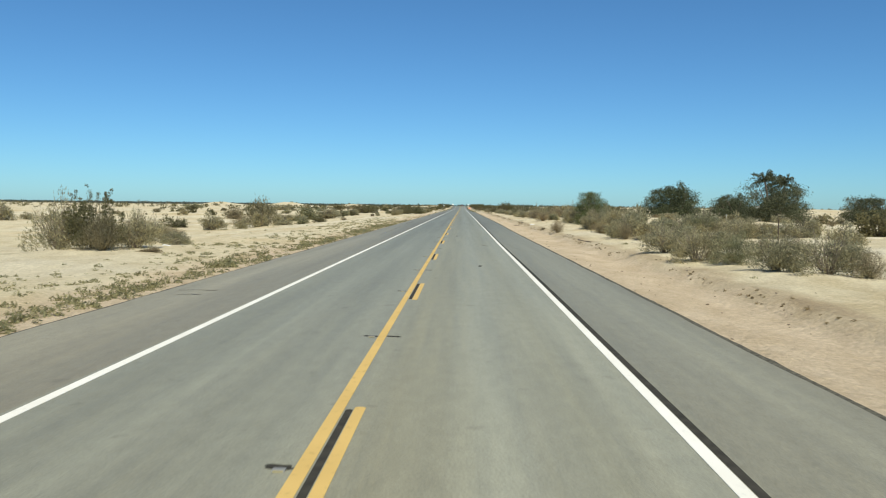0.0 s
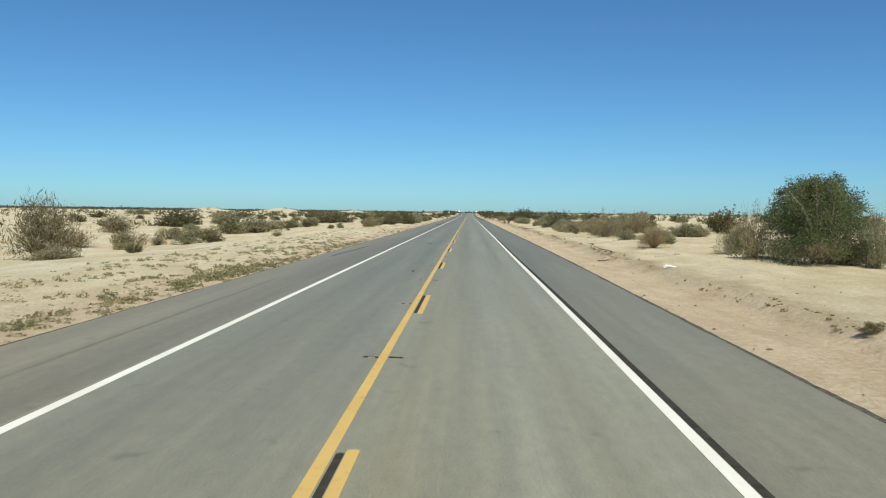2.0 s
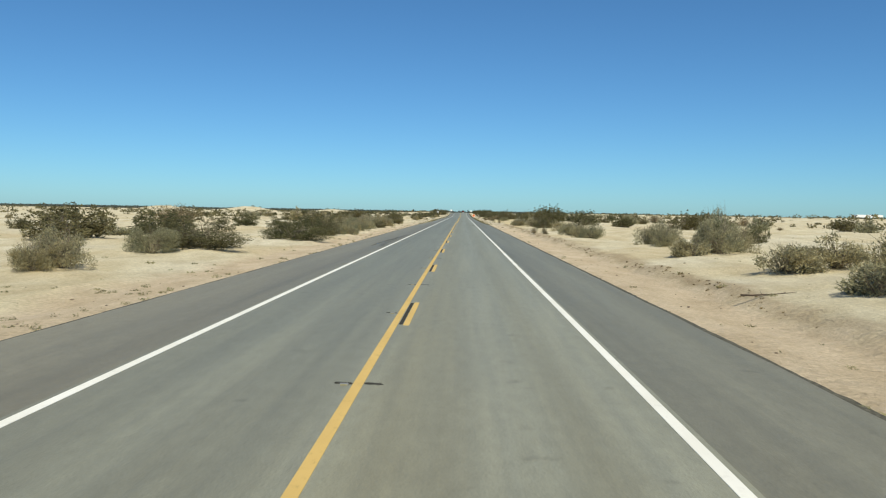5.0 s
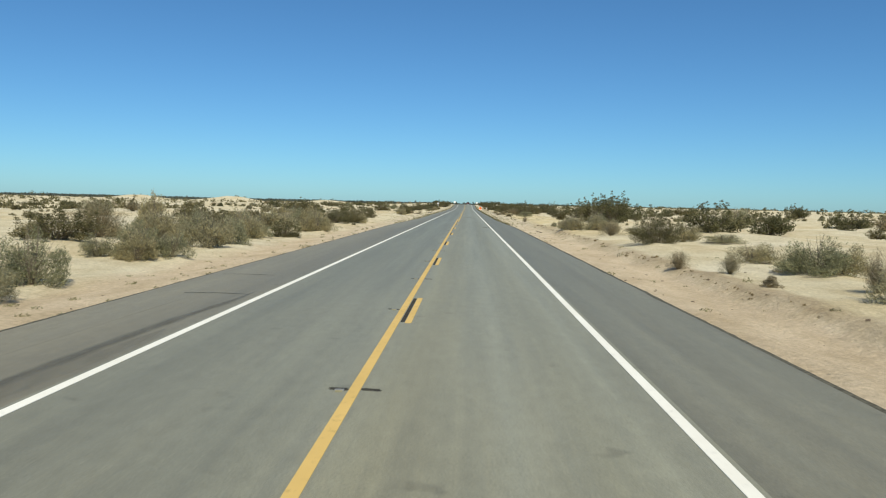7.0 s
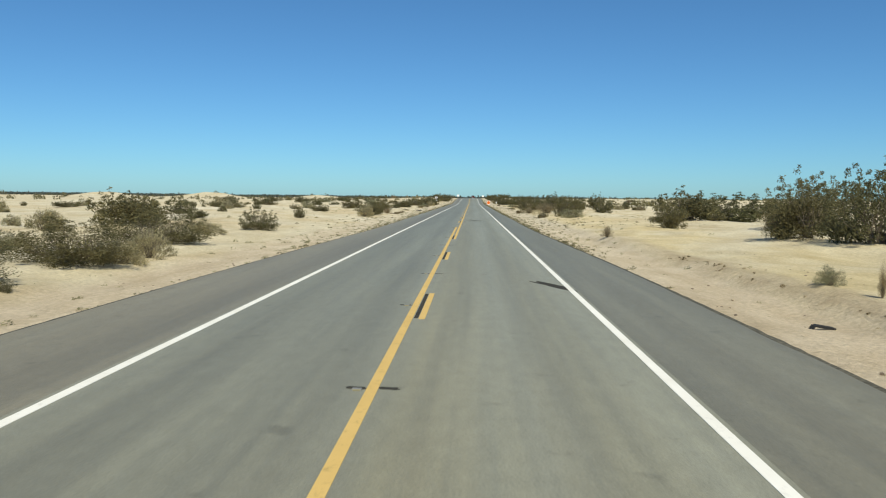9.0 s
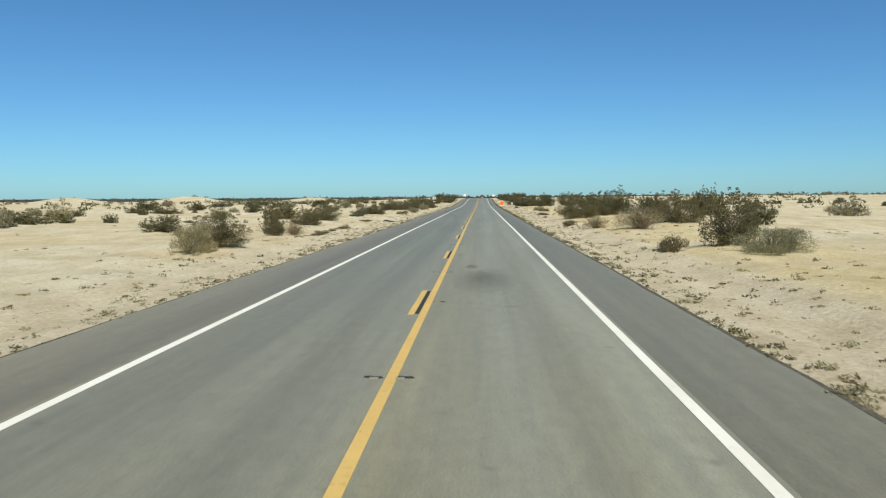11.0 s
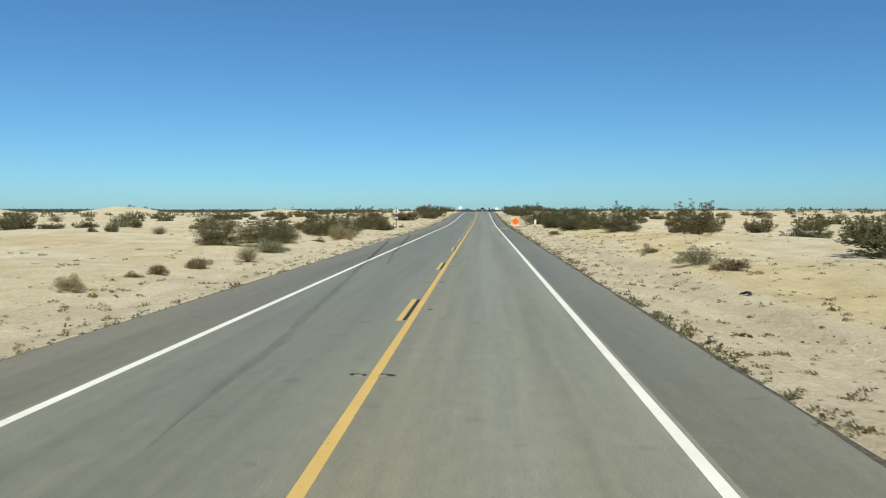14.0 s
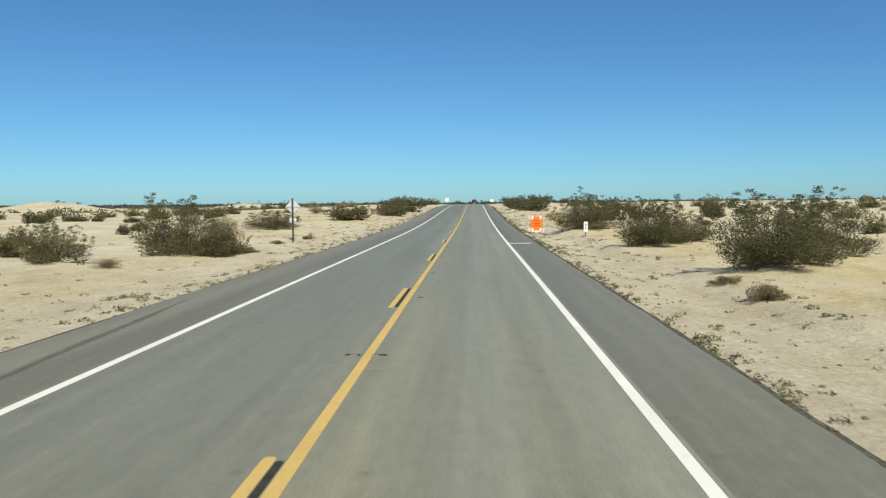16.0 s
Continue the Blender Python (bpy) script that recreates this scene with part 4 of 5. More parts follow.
def orange_sign(x, y):
    """Rounded orange warning board on a low folding stand with striped rails."""
    root = tagged(new("roadwork_sign"), "orange roadwork warning sign on a low striped stand beside the road", "road sign")
    root.location = (x, y, ground_z(x, y) - 0.02)
    r, pts = 0.36, []
    for cx, cz, a0 in ((0.24, 1.25, 0), (-0.24, 1.25, 90), (-0.24, 0.68, 180), (0.24, 0.68, 270)):
        for s in range(6):
            a = radians(a0 + 18 * s)
            pts.append((cx + r * math.cos(a), cz + r * math.sin(a)))
    part("board", prism(pts, 0.0, 0.012), ORANGE, root)
    for z, w in ((1.22, 0.50), (0.98, 0.66), (0.76, 0.50)):
        part("legend_bar", box((w, 0.006, 0.075), (0, -0.006, z), 0.002), LEGEND, root, "dark bar of lettering")
    for sx in (-1, 1):
        m = Matrix.Rotation(radians(26 * sx), 4, "Y")
        part("stand_leg", box((0.05, 0.04, 1.5), (0.42 * sx, 0.07, 0.72), 0.004, m), STEEL, root)
        foot = part("foot", box((0.10, 0.9, 0.05), (0.62 * sx, 0.10, 0.03), 0.006), STEEL, root)
        for z in (1.56, 0.36):
            flag = part("striped_flag", prism([(0.34 * sx, z - 0.20), (0.80 * sx, z - 0.16), (0.84 * sx, z + 0.20), (0.30 * sx, z + 0.14)], -0.012, 0.0), SIGN_WHITE, root, "white panel with orange stripes")
            part("stripe", prism([(0.50 * sx, z - 0.18), (0.62 * sx, z - 0.17), (0.70 * sx, z + 0.17), (0.58 * sx, z + 0.155)], -0.020, -0.013), ORANGE, flag, "orange stripe")
    part("cross_rail", box((1.5, 0.05, 0.16), (0, 0.05, 0.18), 0.006), SIGN_WHITE, root, "white rail with orange stripes")
    return root


orange_sign(6.62, 533.0).scale = (0.74, 0.80, 0.80)


def marker_post(x, y):
    root = tagged(new("marker_post"), "slim white roadside marker plate on a dark post", "marker post")
    root.location = (x, y, ground_z(x, y) - 0.05)
    part("post", box((0.05, 0.04, 0.9), (0, 0.03, 0.45), 0.004), POSTWOOD, root)
    pts = []
    for cx, cz, a0 in ((0.07, 0.94, 0), (-0.07, 0.94, 90), (-0.07, 0.42, 180), (0.07, 0.42, 270)):
        for s in range(5):
            a = radians(a0 + 22.5 * s)
            pts.append((cx + 0.06 * math.cos(a), cz + 0.06 * math.sin(a)))
    part("plate", prism(pts, 0.0, 0.006), SIGN_WHITE, root, "white plate")
    for z, w in ((0.82, 0.10), (0.68, 0.06), (0.56, 0.08)):
        part("legend_bar", box((w, 0.004, 0.05), (0, -0.004, z)), BLACK, root, "dark bar of lettering")
    return root


marker_post(8.8, 521.0)


def stake(x, y, h, mat, label):
    """A thin stake with a cut top, driven into the sand."""
    root = tagged(new("stake"), label, "stake")
    root.matrix_world = pose(x, y, ground_z(x, y) - 0.1, 2, -2, 15)
    part("shaft", tube(0.035, h, (0, 0, h / 2), 8, "z", 0.030), mat, root)
    part("cap", tube(0.030, 0.04, (0, 0, h + 0.02), 8, "z", 0.012), mat, root)
    return root


stake(18.2, 43.2, 1.5, POSTWOOD, "thin dark stake standing among grey brush")
stake(34.6, 101.7, 1.0, SIGN_WHITE, "thin white stake standing among grey brush")


def sign_back(x, y):
    """A diamond sign with a small plate below, seen from behind on its wooden post."""
    root = tagged(new("road_sign"), "back of a grey diamond road sign on a dark post", "road sign")
    root.location = (x, y, ground_z(x, y) - 0.1)
    part("post", box((0.10, 0.12, 2.95), (0, 0, 1.47), 0.008), POSTWOOD, root)
    d = 0.50
    part("panel", prism([(0, 2.40 - d), (d, 2.40), (0, 2.40 + d), (-d, 2.40)], 0.062, 0.068), ALU, root, "bare aluminium back of the diamond panel")
    part("brace", box((0.84, 0.025, 0.05), (0, 0.052, 2.36), 0.004), STEEL, root)
    part("plate", box((0.44, 0.006, 0.32), (0, 0.066, 1.50), 0.001), ALU, root, "bare aluminium back of the small plate")
    part("brace", box((0.60, 0.02, 0.04), (0, 0.052, 1.42), 0.004), STEEL, root)
    return root


sign_back(-10.2, 522.4)


def far_board(x, y, w, h, label):
    root = tagged(new("road_sign"), label, "road sign")
    root.location = (x, y, ground_z(x, y))
    for sx in (-1, 1):
        part("post", box((0.09, 0.09, 1.1 + h), (0.36 * w * sx, 0.06, 0.5 + h / 2), 0.006), POSTWOOD, root)
    part("board", box((w, 0.02, h), (0, 0, 1.0 + h / 2), 0.006), SIGN_WHITE, root, "white board")
    return root


far_board(-6.6, 715.0, 1.2, 1.1, "white sign board on two posts at the crest")
far_board(7.6, 740.0, 1.2, 0.9, "white sign board on two posts past the crest")


def far_shed(x, y):
    root = tagged(new("shed"), "distant open shed with a white flat roof in the desert", "shed")
    root.location = (x, y, ground_z(x, y) - 1.7)
    for sx in (-6.4, -2.2, 2.2, 6.4):
        for sy in (-2.2, 2.2):
            part("post", box((0.25, 0.25, 2.8), (sx, sy, 1.4), 0.02), POSTWOOD, root)
    part("roof", box((14.5, 6.0, 1.5), (0, 0, 3.5), 0.05), SIGN_WHITE, root, "white metal roof with a deep fascia")
    part("back_wall", box((9.0, 0.2, 2.6), (-1.5, 2.5, 1.3), 0.02), plain("tan_board", (0.36, 0.29, 0.21)), root)
    return root


far_shed(226.0, 600.0)

# ------------------------------------------------------------------ vehicles far ahead


def car(x, y, paint, label, h=1.7, pickup=False):
    """A car seen from behind: body shell, cabin glass, lamps, bumper, wheels."""
    root = tagged(new("car"), label, "car")
    root.location = (x, y, road_z(y))
    w, ln = 1.84, 4.7
    lower = [(-w / 2, 0.34), (w / 2, 0.34), (w / 2, 0.95), (w / 2 - 0.05, 1.02), (-w / 2 + 0.05, 1.02), (-w / 2, 0.95)]
    part("body", prism(lower, -ln / 2, ln / 2, 0.05), paint, root)
    cab = [(-w / 2 + 0.06, 1.0), (w / 2 - 0.06, 1.0), (w / 2 - 0.24, h - 0.04), (w / 2 - 0.34, h), (-w / 2 + 0.34, h), (-w / 2 + 0.24, h - 0.04)]
    part("cabin", prism(cab, -ln / 2 + (1.4 if pickup else 0.15), ln / 2 - 1.5, 0.03), paint, root)
    part("rear_window", box((w - 0.55, 0.02, 0.42), (0, -ln / 2 + (1.385 if pickup else 0.135), h - 0.36), 0.006), GLASS, root, "dark rear window")
    for sx in (-1, 1):
        part("tail_lamp", box((0.16, 0.05, 0.34), (sx * (w / 2 - 0.11), -ln / 2 - 0.01, 0.86), 0.015), RED_LENS, root, "red tail lamp")
        part("side_window", box((0.02, 1.9, 0.40), (sx * (w / 2 - 0.15), 0.15, h - 0.36), 0.004, None), GLASS, root, "dark side window")
        for sy in (-1.42, 1.42):
            wheel = part("wheel", tube(0.36, 0.24, (sx * (w / 2 - 0.10), sy, 0.36), 20, "x"), RUBBER, root)
            part("rim", tube(0.21, 0.26, (sx * (w / 2 - 0.10), sy, 0.36), 14, "x"), STEEL, wheel)
    part("rear_bumper", box((w - 0.04, 0.14, 0.26), (0, -ln / 2 - 0.04, 0.48), 0.03), BLACK, root)
    part("plate", box((0.32, 0.01, 0.16), (0, -ln / 2 - 0.05, 0.80), 0.004), SIGN_WHITE, root, "pale number plate")
    return root


car(1.75, 758.0, plain("dark_red_car_paint", (0.10, 0.018, 0.015), 0.25), "dark red car seen from behind on the road", 1.72)
car(1.85, 905.0, plain("white_car_paint", (0.72, 0.72, 0.72), 0.25), "white pickup seen from behind on the road", 1.85, True)

# ------------------------------------------------------------------ marks and litter on the road
MARK_GREY = plain("marker_plastic", (0.22, 0.22, 0.21), 0.6)


def rubbed(name, rgb, cover):
    """Rubber rubbed into the road: it covers only part of the grit."""
    m, nt, b = material(name, 0.8, 0, 0.3)
    b.inputs["Base Color"].default_value = (*rgb, 1)
    pos = nt.nodes.new("ShaderNodeNewGeometry").outputs["Position"]
    grain = noise_tex(nt, stretched(nt, pos, 1, 0.25), 5.0, 6, 0.7)
    rg = nt.nodes.new("ShaderNodeMapRange")
    rg.inputs[1].default_value, rg.inputs[2].default_value, rg.inputs[3].default_value, rg.inputs[4].default_value = 0.3, 0.7, 0.5 * cover, 1.4 * cover
    nt.links.new(grain, rg.inputs[0])
    nt.links.new(rg.outputs[0], b.inputs["Alpha"])
    return m


RUBBED = rubbed("rubbed_tyre_mark", (0.05, 0.05, 0.048), 0.16)
THIN = rubbed("thin_tyre_mark", (0.07, 0.068, 0.062), 0.07)
FAINT = rubbed("faint_tyre_mark", (0.07, 0.068, 0.062), 0.16)


def wedge_mesh():
    bm = bmesh.new()
    bmesh.ops.create_cube(bm, size=1.0)
    for v in bm.verts:
        s = 0.62 if v.co.z > 0 else 1.0
        v.co = Vector((v.co.x * 0.115, v.co.y * 0.105 * s, (v.co.z + 0.5) * 0.020))
    bmesh.ops.bevel(bm, geom=bm.edges[:], offset=0.003, segments=1, affect="EDGES")
    me = bpy.data.meshes.new("raised_marker")
    bm.to_mesh(me)
    bm.free()
    return me


WEDGE = wedge_mesh()
WEDGE.materials.append(MARK_GREY)


def ragged_mesh(name, w, ln, thick, seed):
    """A thin patch with a broken outline."""
    r, n, bm = random.Random(seed), 18, bmesh.new()
    vs = []
    for i in range(n):
        a = 2 * math.pi * i / n
        c, s = math.cos(a), math.sin(a)
        k = r.uniform(0.72, 1.12) / max(abs(c) ** 4 + abs(s) ** 4, 1e-6) ** 0.25
        vs.append(bm.verts.new((0.5 * w * c * k, 0.5 * ln * s * k, thick / 2)))
    f = bm.faces.new(vs)
    g = bmesh.ops.extrude_face_region(bm, geom=[f])
    bmesh.ops.translate(bm, vec=(0, 0, -thick), verts=[v for v in g["geom"] if isinstance(v, bmesh.types.BMVert)])
    bmesh.ops.recalc_face_normals(bm, faces=bm.faces)
    me = bpy.data.meshes.new(name)
    bm.to_mesh(me)
    bm.free()
    return me


SCAR = ragged_mesh("recess", 0.27, 0.15, 0.012, 4)
SCAR.materials.append(TAR)
FACE = dash_mesh(0.012, 0.09, 0.014)
FACE.materials.append(plain("amber_reflector", (0.34, 0.29, 0.15), 0.4))


def raised_marker(x, y, scar_only=False):
    top, x = road_z(y), drift(x)(y)
    if not scar_only:
        ob = new("raised_marker", WEDGE)
        ob.parent = road
        ob.location = (x, y, top)
        fc = new("reflector", FACE)
        fc.parent = ob
        fc.location = (0, -0.047, 0.010)
    sc = new("recess", SCAR)
    sc.parent = road
    sc.location = (x + (0.05 if x > 0 else -0.02), y + 0.10, top - 0.001 - 0.003)


k = -1
while TICK0 + PERIOD * k < 720:
    y = TICK0 + PERIOD * k
    side = 1 if y < SWAP else -1
    raised_marker(-0.30 if side > 0 else -0.10, y)
    raised_marker(0.03 if side > 0 else 0.24, y, side > 0)
    raised_marker(-0.31 * side, y + PERIOD / 2 + 0.2)
    k += 1


def soft_stain(name, rgb, strength):
    """A smudge that thins out towards its rim."""
    m, nt, b = material(name, 0.75, 0, 0.3)
    b.inputs["Base Color"].default_value = (*rgb, 1)
    gen = nt.nodes.new("ShaderNodeTexCoord").outputs["Generated"]
    sub = nt.nodes.new("ShaderNodeVectorMath")
    sub.operation = "SUBTRACT"
    sub.inputs[1].default_value = (0.5, 0.5, 0.5)
    nt.links.new(stretched(nt, gen, 1, 1, 0), sub.inputs[0])
    flat = stretched(nt, sub.outputs[0], 1, 1, 0)
    ln = nt.nodes.new("ShaderNodeVectorMath")
    ln.operation = "LENGTH"
    nt.links.new(flat, ln.inputs[0])
    rg = nt.nodes.new("ShaderNodeMapRange")
    rg.inputs[1].default_value, rg.inputs[2].default_value, rg.inputs[3].default_value, rg.inputs[4].default_value = 0.08, 0.46, strength, 0.0
    nt.links.new(ln.outputs["Value"], rg.inputs[0])
    mul = nt.nodes.new("ShaderNodeMath")
    mul.operation = "MULTIPLY"
    nt.links.new(rg.outputs[0], mul.inputs[0])
    nt.links.new(noise_tex(nt, stretched(nt, gen, 3, 6, 1), 1.0, 5, 0.6), mul.inputs[1])
    nt.links.new(mul.outputs[0], b.inputs["Alpha"])
    return m


SMUDGE = soft_stain("oil_smudge", (0.07, 0.066, 0.058), 0.50)


def blot(name, x, y, w, ln, mat, seed, turn=0.0, top=0.004, label="", lobes=0.35, thick=0.012):
    """A thin stain or patch with an uneven outline."""
    rng = np.random.default_rng(seed)
    n, bm = 28, bmesh.new()
    ph = rng.uniform(0, 6.28, 4)
    vs = []
    for i in range(n):
        a = 2 * math.pi * i / n
        r = 1 + lobes * sum(math.sin((j + 2) * a + ph[j]) / (j + 2) for j in range(4))
        vs.append(bm.verts.new((0.5 * w * r * math.cos(a), 0.5 * ln * r * math.sin(a), 0)))
    f = bm.faces.new(vs)
    r = bmesh.ops.extrude_face_region(bm, geom=[f])
    bmesh.ops.translate(bm, vec=(0, 0, -thick), verts=[v for v in r["geom"] if isinstance(v, bmesh.types.BMVert)])
    bmesh.ops.recalc_face_normals(bm, faces=bm.faces)
    ob = part(name, bm, mat, road, label)
    ob.location = (x, y, road_z(y) + top)
    ob.rotation_euler = (0, 0, radians(turn))
    return ob


def stroke(name, pts, width, mat, top=0.004, label="", seed=0):
    """A thin uneven stroke through a few points of the road."""
    verts, faces = [], []
    fine = []
    for (xa, ya), (xb, yb) in zip(pts, pts[1:]):
        n = max(2, int(math.hypot(xb - xa, yb - ya) / 0.5))
        fine += [(xa + (xb - xa) * i / n, ya + (yb - ya) * i / n) for i in range(n)]
    fine.append(pts[-1])
    for i, (px, py) in enumerate(fine):
        q = fine[min(i + 1, len(fine) - 1)]
        p = fine[max(i - 1, 0)]
        d = Vector((q[0] - p[0], q[1] - p[1], 0)).normalized()
        nrm = Vector((-d.y, d.x, 0))
        c = Vector((px, py, road_z(py) + top)) + nrm * width * 0.5 * noise.noise((px * 0.2, py * 0.2, seed))
        wd = width * min(1.0, (min(i, len(fine) - 1 - i) + 0.5) / (0.12 * len(fine))) * (0.5 + 0.22 * noise.noise((px * 2, py * 0.7, seed + 5)))
        verts += [tuple(c + nrm * wd), tuple(c - nrm * wd)]
    for i in range(len(fine) - 1):
        faces.append((2 * i, 2 * i + 1, 2 * i + 3, 2 * i + 2))
    return mesh_object(name, verts, faces, mat, road, label)


blot("patch", 3.30, 289.2, 0.34, 2.5, TAR, 3, 24, label="dark tar patch", lobes=0.5)
blot("stain", 1.0, 352.4, 0.6, 2.0, SMUDGE, 4, label="faint oil stain")
blot("stain", 1.5, 348.2, 2.4, 7.0, SMUDGE, 5, label="faint oil stain")
blot("stain", 2.6, 47.0, 0.40, 2.2, SMUDGE, 6, 8, label="faint oil stain")
blot("stain", -0.95, 91.3, 0.12, 0.5, TAR, 7)
blot("stain", 0.9, 61.0, 0.16, 0.5, TAR, 8)
blot("stain", -1.6, 119.0, 0.8, 2.4, SMUDGE, 9)
blot("stain", 2.0, 31.0, 0.14, 0.6, TAR, 10)
stroke("crack", [(2.67, 103.7), (2.60, 102.0), (2.62, 99.9)], 0.05, RUBBED, label="short tar-filled crack")


def skid(pts, width, mat, label, seed):
    """A tyre mark: a wide soft trace with a narrower, darker heart."""
    stroke("tyre_mark", pts, width, mat, 0.0045, label, seed)
    stroke("tyre_mark", pts, width * 0.55, mat, 0.0065, label, seed)


skid([(-1.6, 420), (-2.0, 427), (-2.75, 437), (-3.55, 448)], 0.24, THIN, "long curved faint tyre mark", 3)
skid([(-3.3, 445), (-4.2, 456), (-4.95, 466), (-5.5, 474)], 0.24, RUBBED, "long curved black tyre mark", 3)
skid([(-2.5, 447), (-3.3, 458)], 0.22, THIN, "long curved faint tyre mark", 9)
skid([(-3.2, 456), (-4.1, 471), (-4.7, 481), (-5.35, 490)], 0.22, RUBBED, "long curved black tyre mark", 9)
skid([(-4.75, 202), (-4.7, 208), (-4.45, 214), (-4.35, 221), (-4.0, 229)], 0.26, FAINT, "curved dark tyre mark on the shoulder", 15)
skid([(-4.15, 201), (-4.2, 208), (-4.15, 216), (-4.0, 223)], 0.7, THIN, "broad worn smear on the shoulder", 16)
stroke("crack", [(-5.6, 206), (-5.55, 214), (-5.3, 222), (-5.2, 228)], 0.03, RUBBED, label="thin crack along the shoulder", seed=15)
skid([(-5.75, 100), (-5.6, 106), (-5.5, 113)], 0.26, FAINT, "faint worn smear on the shoulder", 18)
skid([(-5.0, 60), (-5.1, 72), (-5.3, 88)], 0.14, THIN, "faint worn smear on the shoulder", 21)
for xa, xb, y in ((-6.2, -4.6, 233.4), (-5.6, -4.0, 228.4), (-6.2, -5.2, 21.0), (-5.9, -5.3, 20.0), (4.9, 6.3, 371.5)):
    stroke("crack", [(xa, y), ((xa + xb) / 2, y + 0.15), (xb, y)], 0.05, TAR, label="tar-filled crack across the shoulder")
ribbon("cross_line", line(3.75), line(5.0), 515.7, 516.1, 0.004, WHITE, 0.5, 0.02, parent=road, label="thin white line across the shoulder")

# ------------------------------------------------------------------ debris beside the road


def scrap(name, x, y, mat, size, label, turn=0.0, tilt=8.0):
    """A bent strip of litter with a folded end."""
    a, b, t = size
    pts = [(-a / 2, 0), (-a / 2 + 0.12 * a, b * 0.9), (-a / 4, b), (a / 2, b * 0.25), (a / 2, b * 0.25 - t), (-a / 4, b - 1.2 * t), (-a / 2 + 0.15 * a, b * 0.7), (-a / 2 + 0.08 * a, 0)]
    me = bpy.data.meshes.new(name)
    bm = prism(pts, -0.06, 0.06)
    bm.to_mesh(me)
    bm.free()
    me.materials.append(mat)
    ob = tagged(new(name, me), label, "debris", "roadside litter")
    ob.matrix_world = pose(x, y, ground_z(x, y), 0, 0, turn) @ pose(0, 0, 0, tilt)
    return ob


scrap("tyre_strip", -7.9, 406.0, RUBBER, (1.4, 0.24, 0.11), "bent black strip of shredded tyre on sand", 4)
scrap("tyre_strip", 8.0, 283.7, RUBBER, (0.55, 0.10, 0.04), "small black scrap of shredded tyre on sand", 15)
scrap("tyre_strip", 8.9, 424.0, RUBBER, (0.28, 0.07, 0.03), "small black scrap of shredded tyre on sand", 40)
scrap("tyre_strip", 8.6, 434.0, RUBBER, (0.34, 0.10, 0.03), "small black scrap of shredded tyre on sand", 110)
scrap("paper_scrap", 9.5, 93.0, SIGN_WHITE, (0.60, 0.10, 0.02), "crumpled white scrap lying on sand", 20, 25)
scrap("paper_scrap", 7.3, 118.6, SIGN_WHITE, (0.22, 0.04, 0.02), "small white scrap lying on sand", 70, 25)
scrap("paper_scrap", 12.5, 430.0, SIGN_WHITE, (0.16, 0.06, 0.02), "small white scrap lying on sand", 10, 25)
scrap("paper_scrap", -8.3, 419.0, SIGN_WHITE, (0.28, 0.16, 0.012), "thin curled white scrap lying on sand", 60, 10)
scrap("paper_scrap", -13.6, 40.0, SIGN_WHITE, (0.4, 0.08, 0.02), "small white scrap lying on sand", 30, 15)


def stick(x, y, ln, turn, label, seed, forked=True):
    rng = np.random.default_rng(seed)
    verts, faces = [], []
    p = np.array([-ln / 2, 0, 0.03])
    for i in range(5):
        q = p + np.array([ln / 5, rng.normal() * (0.05 if forked else 0.015) * ln, rng.normal() * 0.03])
        q[2] = max(0.01, q[2])
        limb(verts, faces, p, q, 0.030 - 0.004 * i, 0.027 - 0.004 * i, 5)
        if forked and i in (1, 3):
            limb(verts, faces, q, q + np.array([0.14 * ln, rng.choice((-1, 1)) * 0.16 * ln, 0.06]), 0.014, 0.004, 4)
        p = q
    ob = tagged(mesh_object("fallen_branch", verts, faces, POSTWOOD), label, "branch", "roadside litter")
    ob.matrix_world = pose(x, y, ground_z(x, y), 0, 0, turn)
    return ob


# the two unforked strips stand in for the berm's dark crust line
stick(9.45, 109.0, 7.4, 88, "long thin dark strip along the sand berm", 1, False)
stick(8.7, 103.0, 3.0, 60, "thin dark fallen branch on sand", 2)
stick(9.45, 54.0, 8.0, 89, "long thin dark strip along the sand berm", 3, False)
stick(10.2, 118.0, 2.6, 80, "thin dark fallen branch on sand", 4)
stick(9.6, 172.0, 1.8, 30, "thin dark fallen branch on sand", 5)
stick(-9.0, 372.0, 1.2, 20, "thin dark fallen branch on sand", 6)

# ------------------------------------------------------------------ scrub in the middle distance
rs = random.Random(5)


def clear_of(x, y, gap):
    return all(abs(x - a) > gap + 0.5 * w or abs(y - b) > 2 * gap + 0.5 * w for a, b, w in PLACED)


def thick_here(x, y):
    """Where the scrub grows dense and where the sand lies open."""
    return 0.5 + 0.9 * noise.noise((x * 0.03, y * 0.018, 21.0))


def thicket(n, y0, y1, x0, x1, kinds, weights, wide, seed):
    """A run of brush that closes up into a hedge-like belt."""
    r = random.Random(seed)
    for _ in range(n):
        x, y, w = r.uniform(x0, x1), r.uniform(y0, y1), r.uniform(*wide)
        if all((x - a) ** 2 + (y - b) ** 2 > (0.33 * (w + c)) ** 2 for a, b, c in PLACED):
            shrub(r.choices(kinds, weights)[0], x, y, w, w * r.uniform(0.36, 0.52), r.choice(("mid", "mid2")))


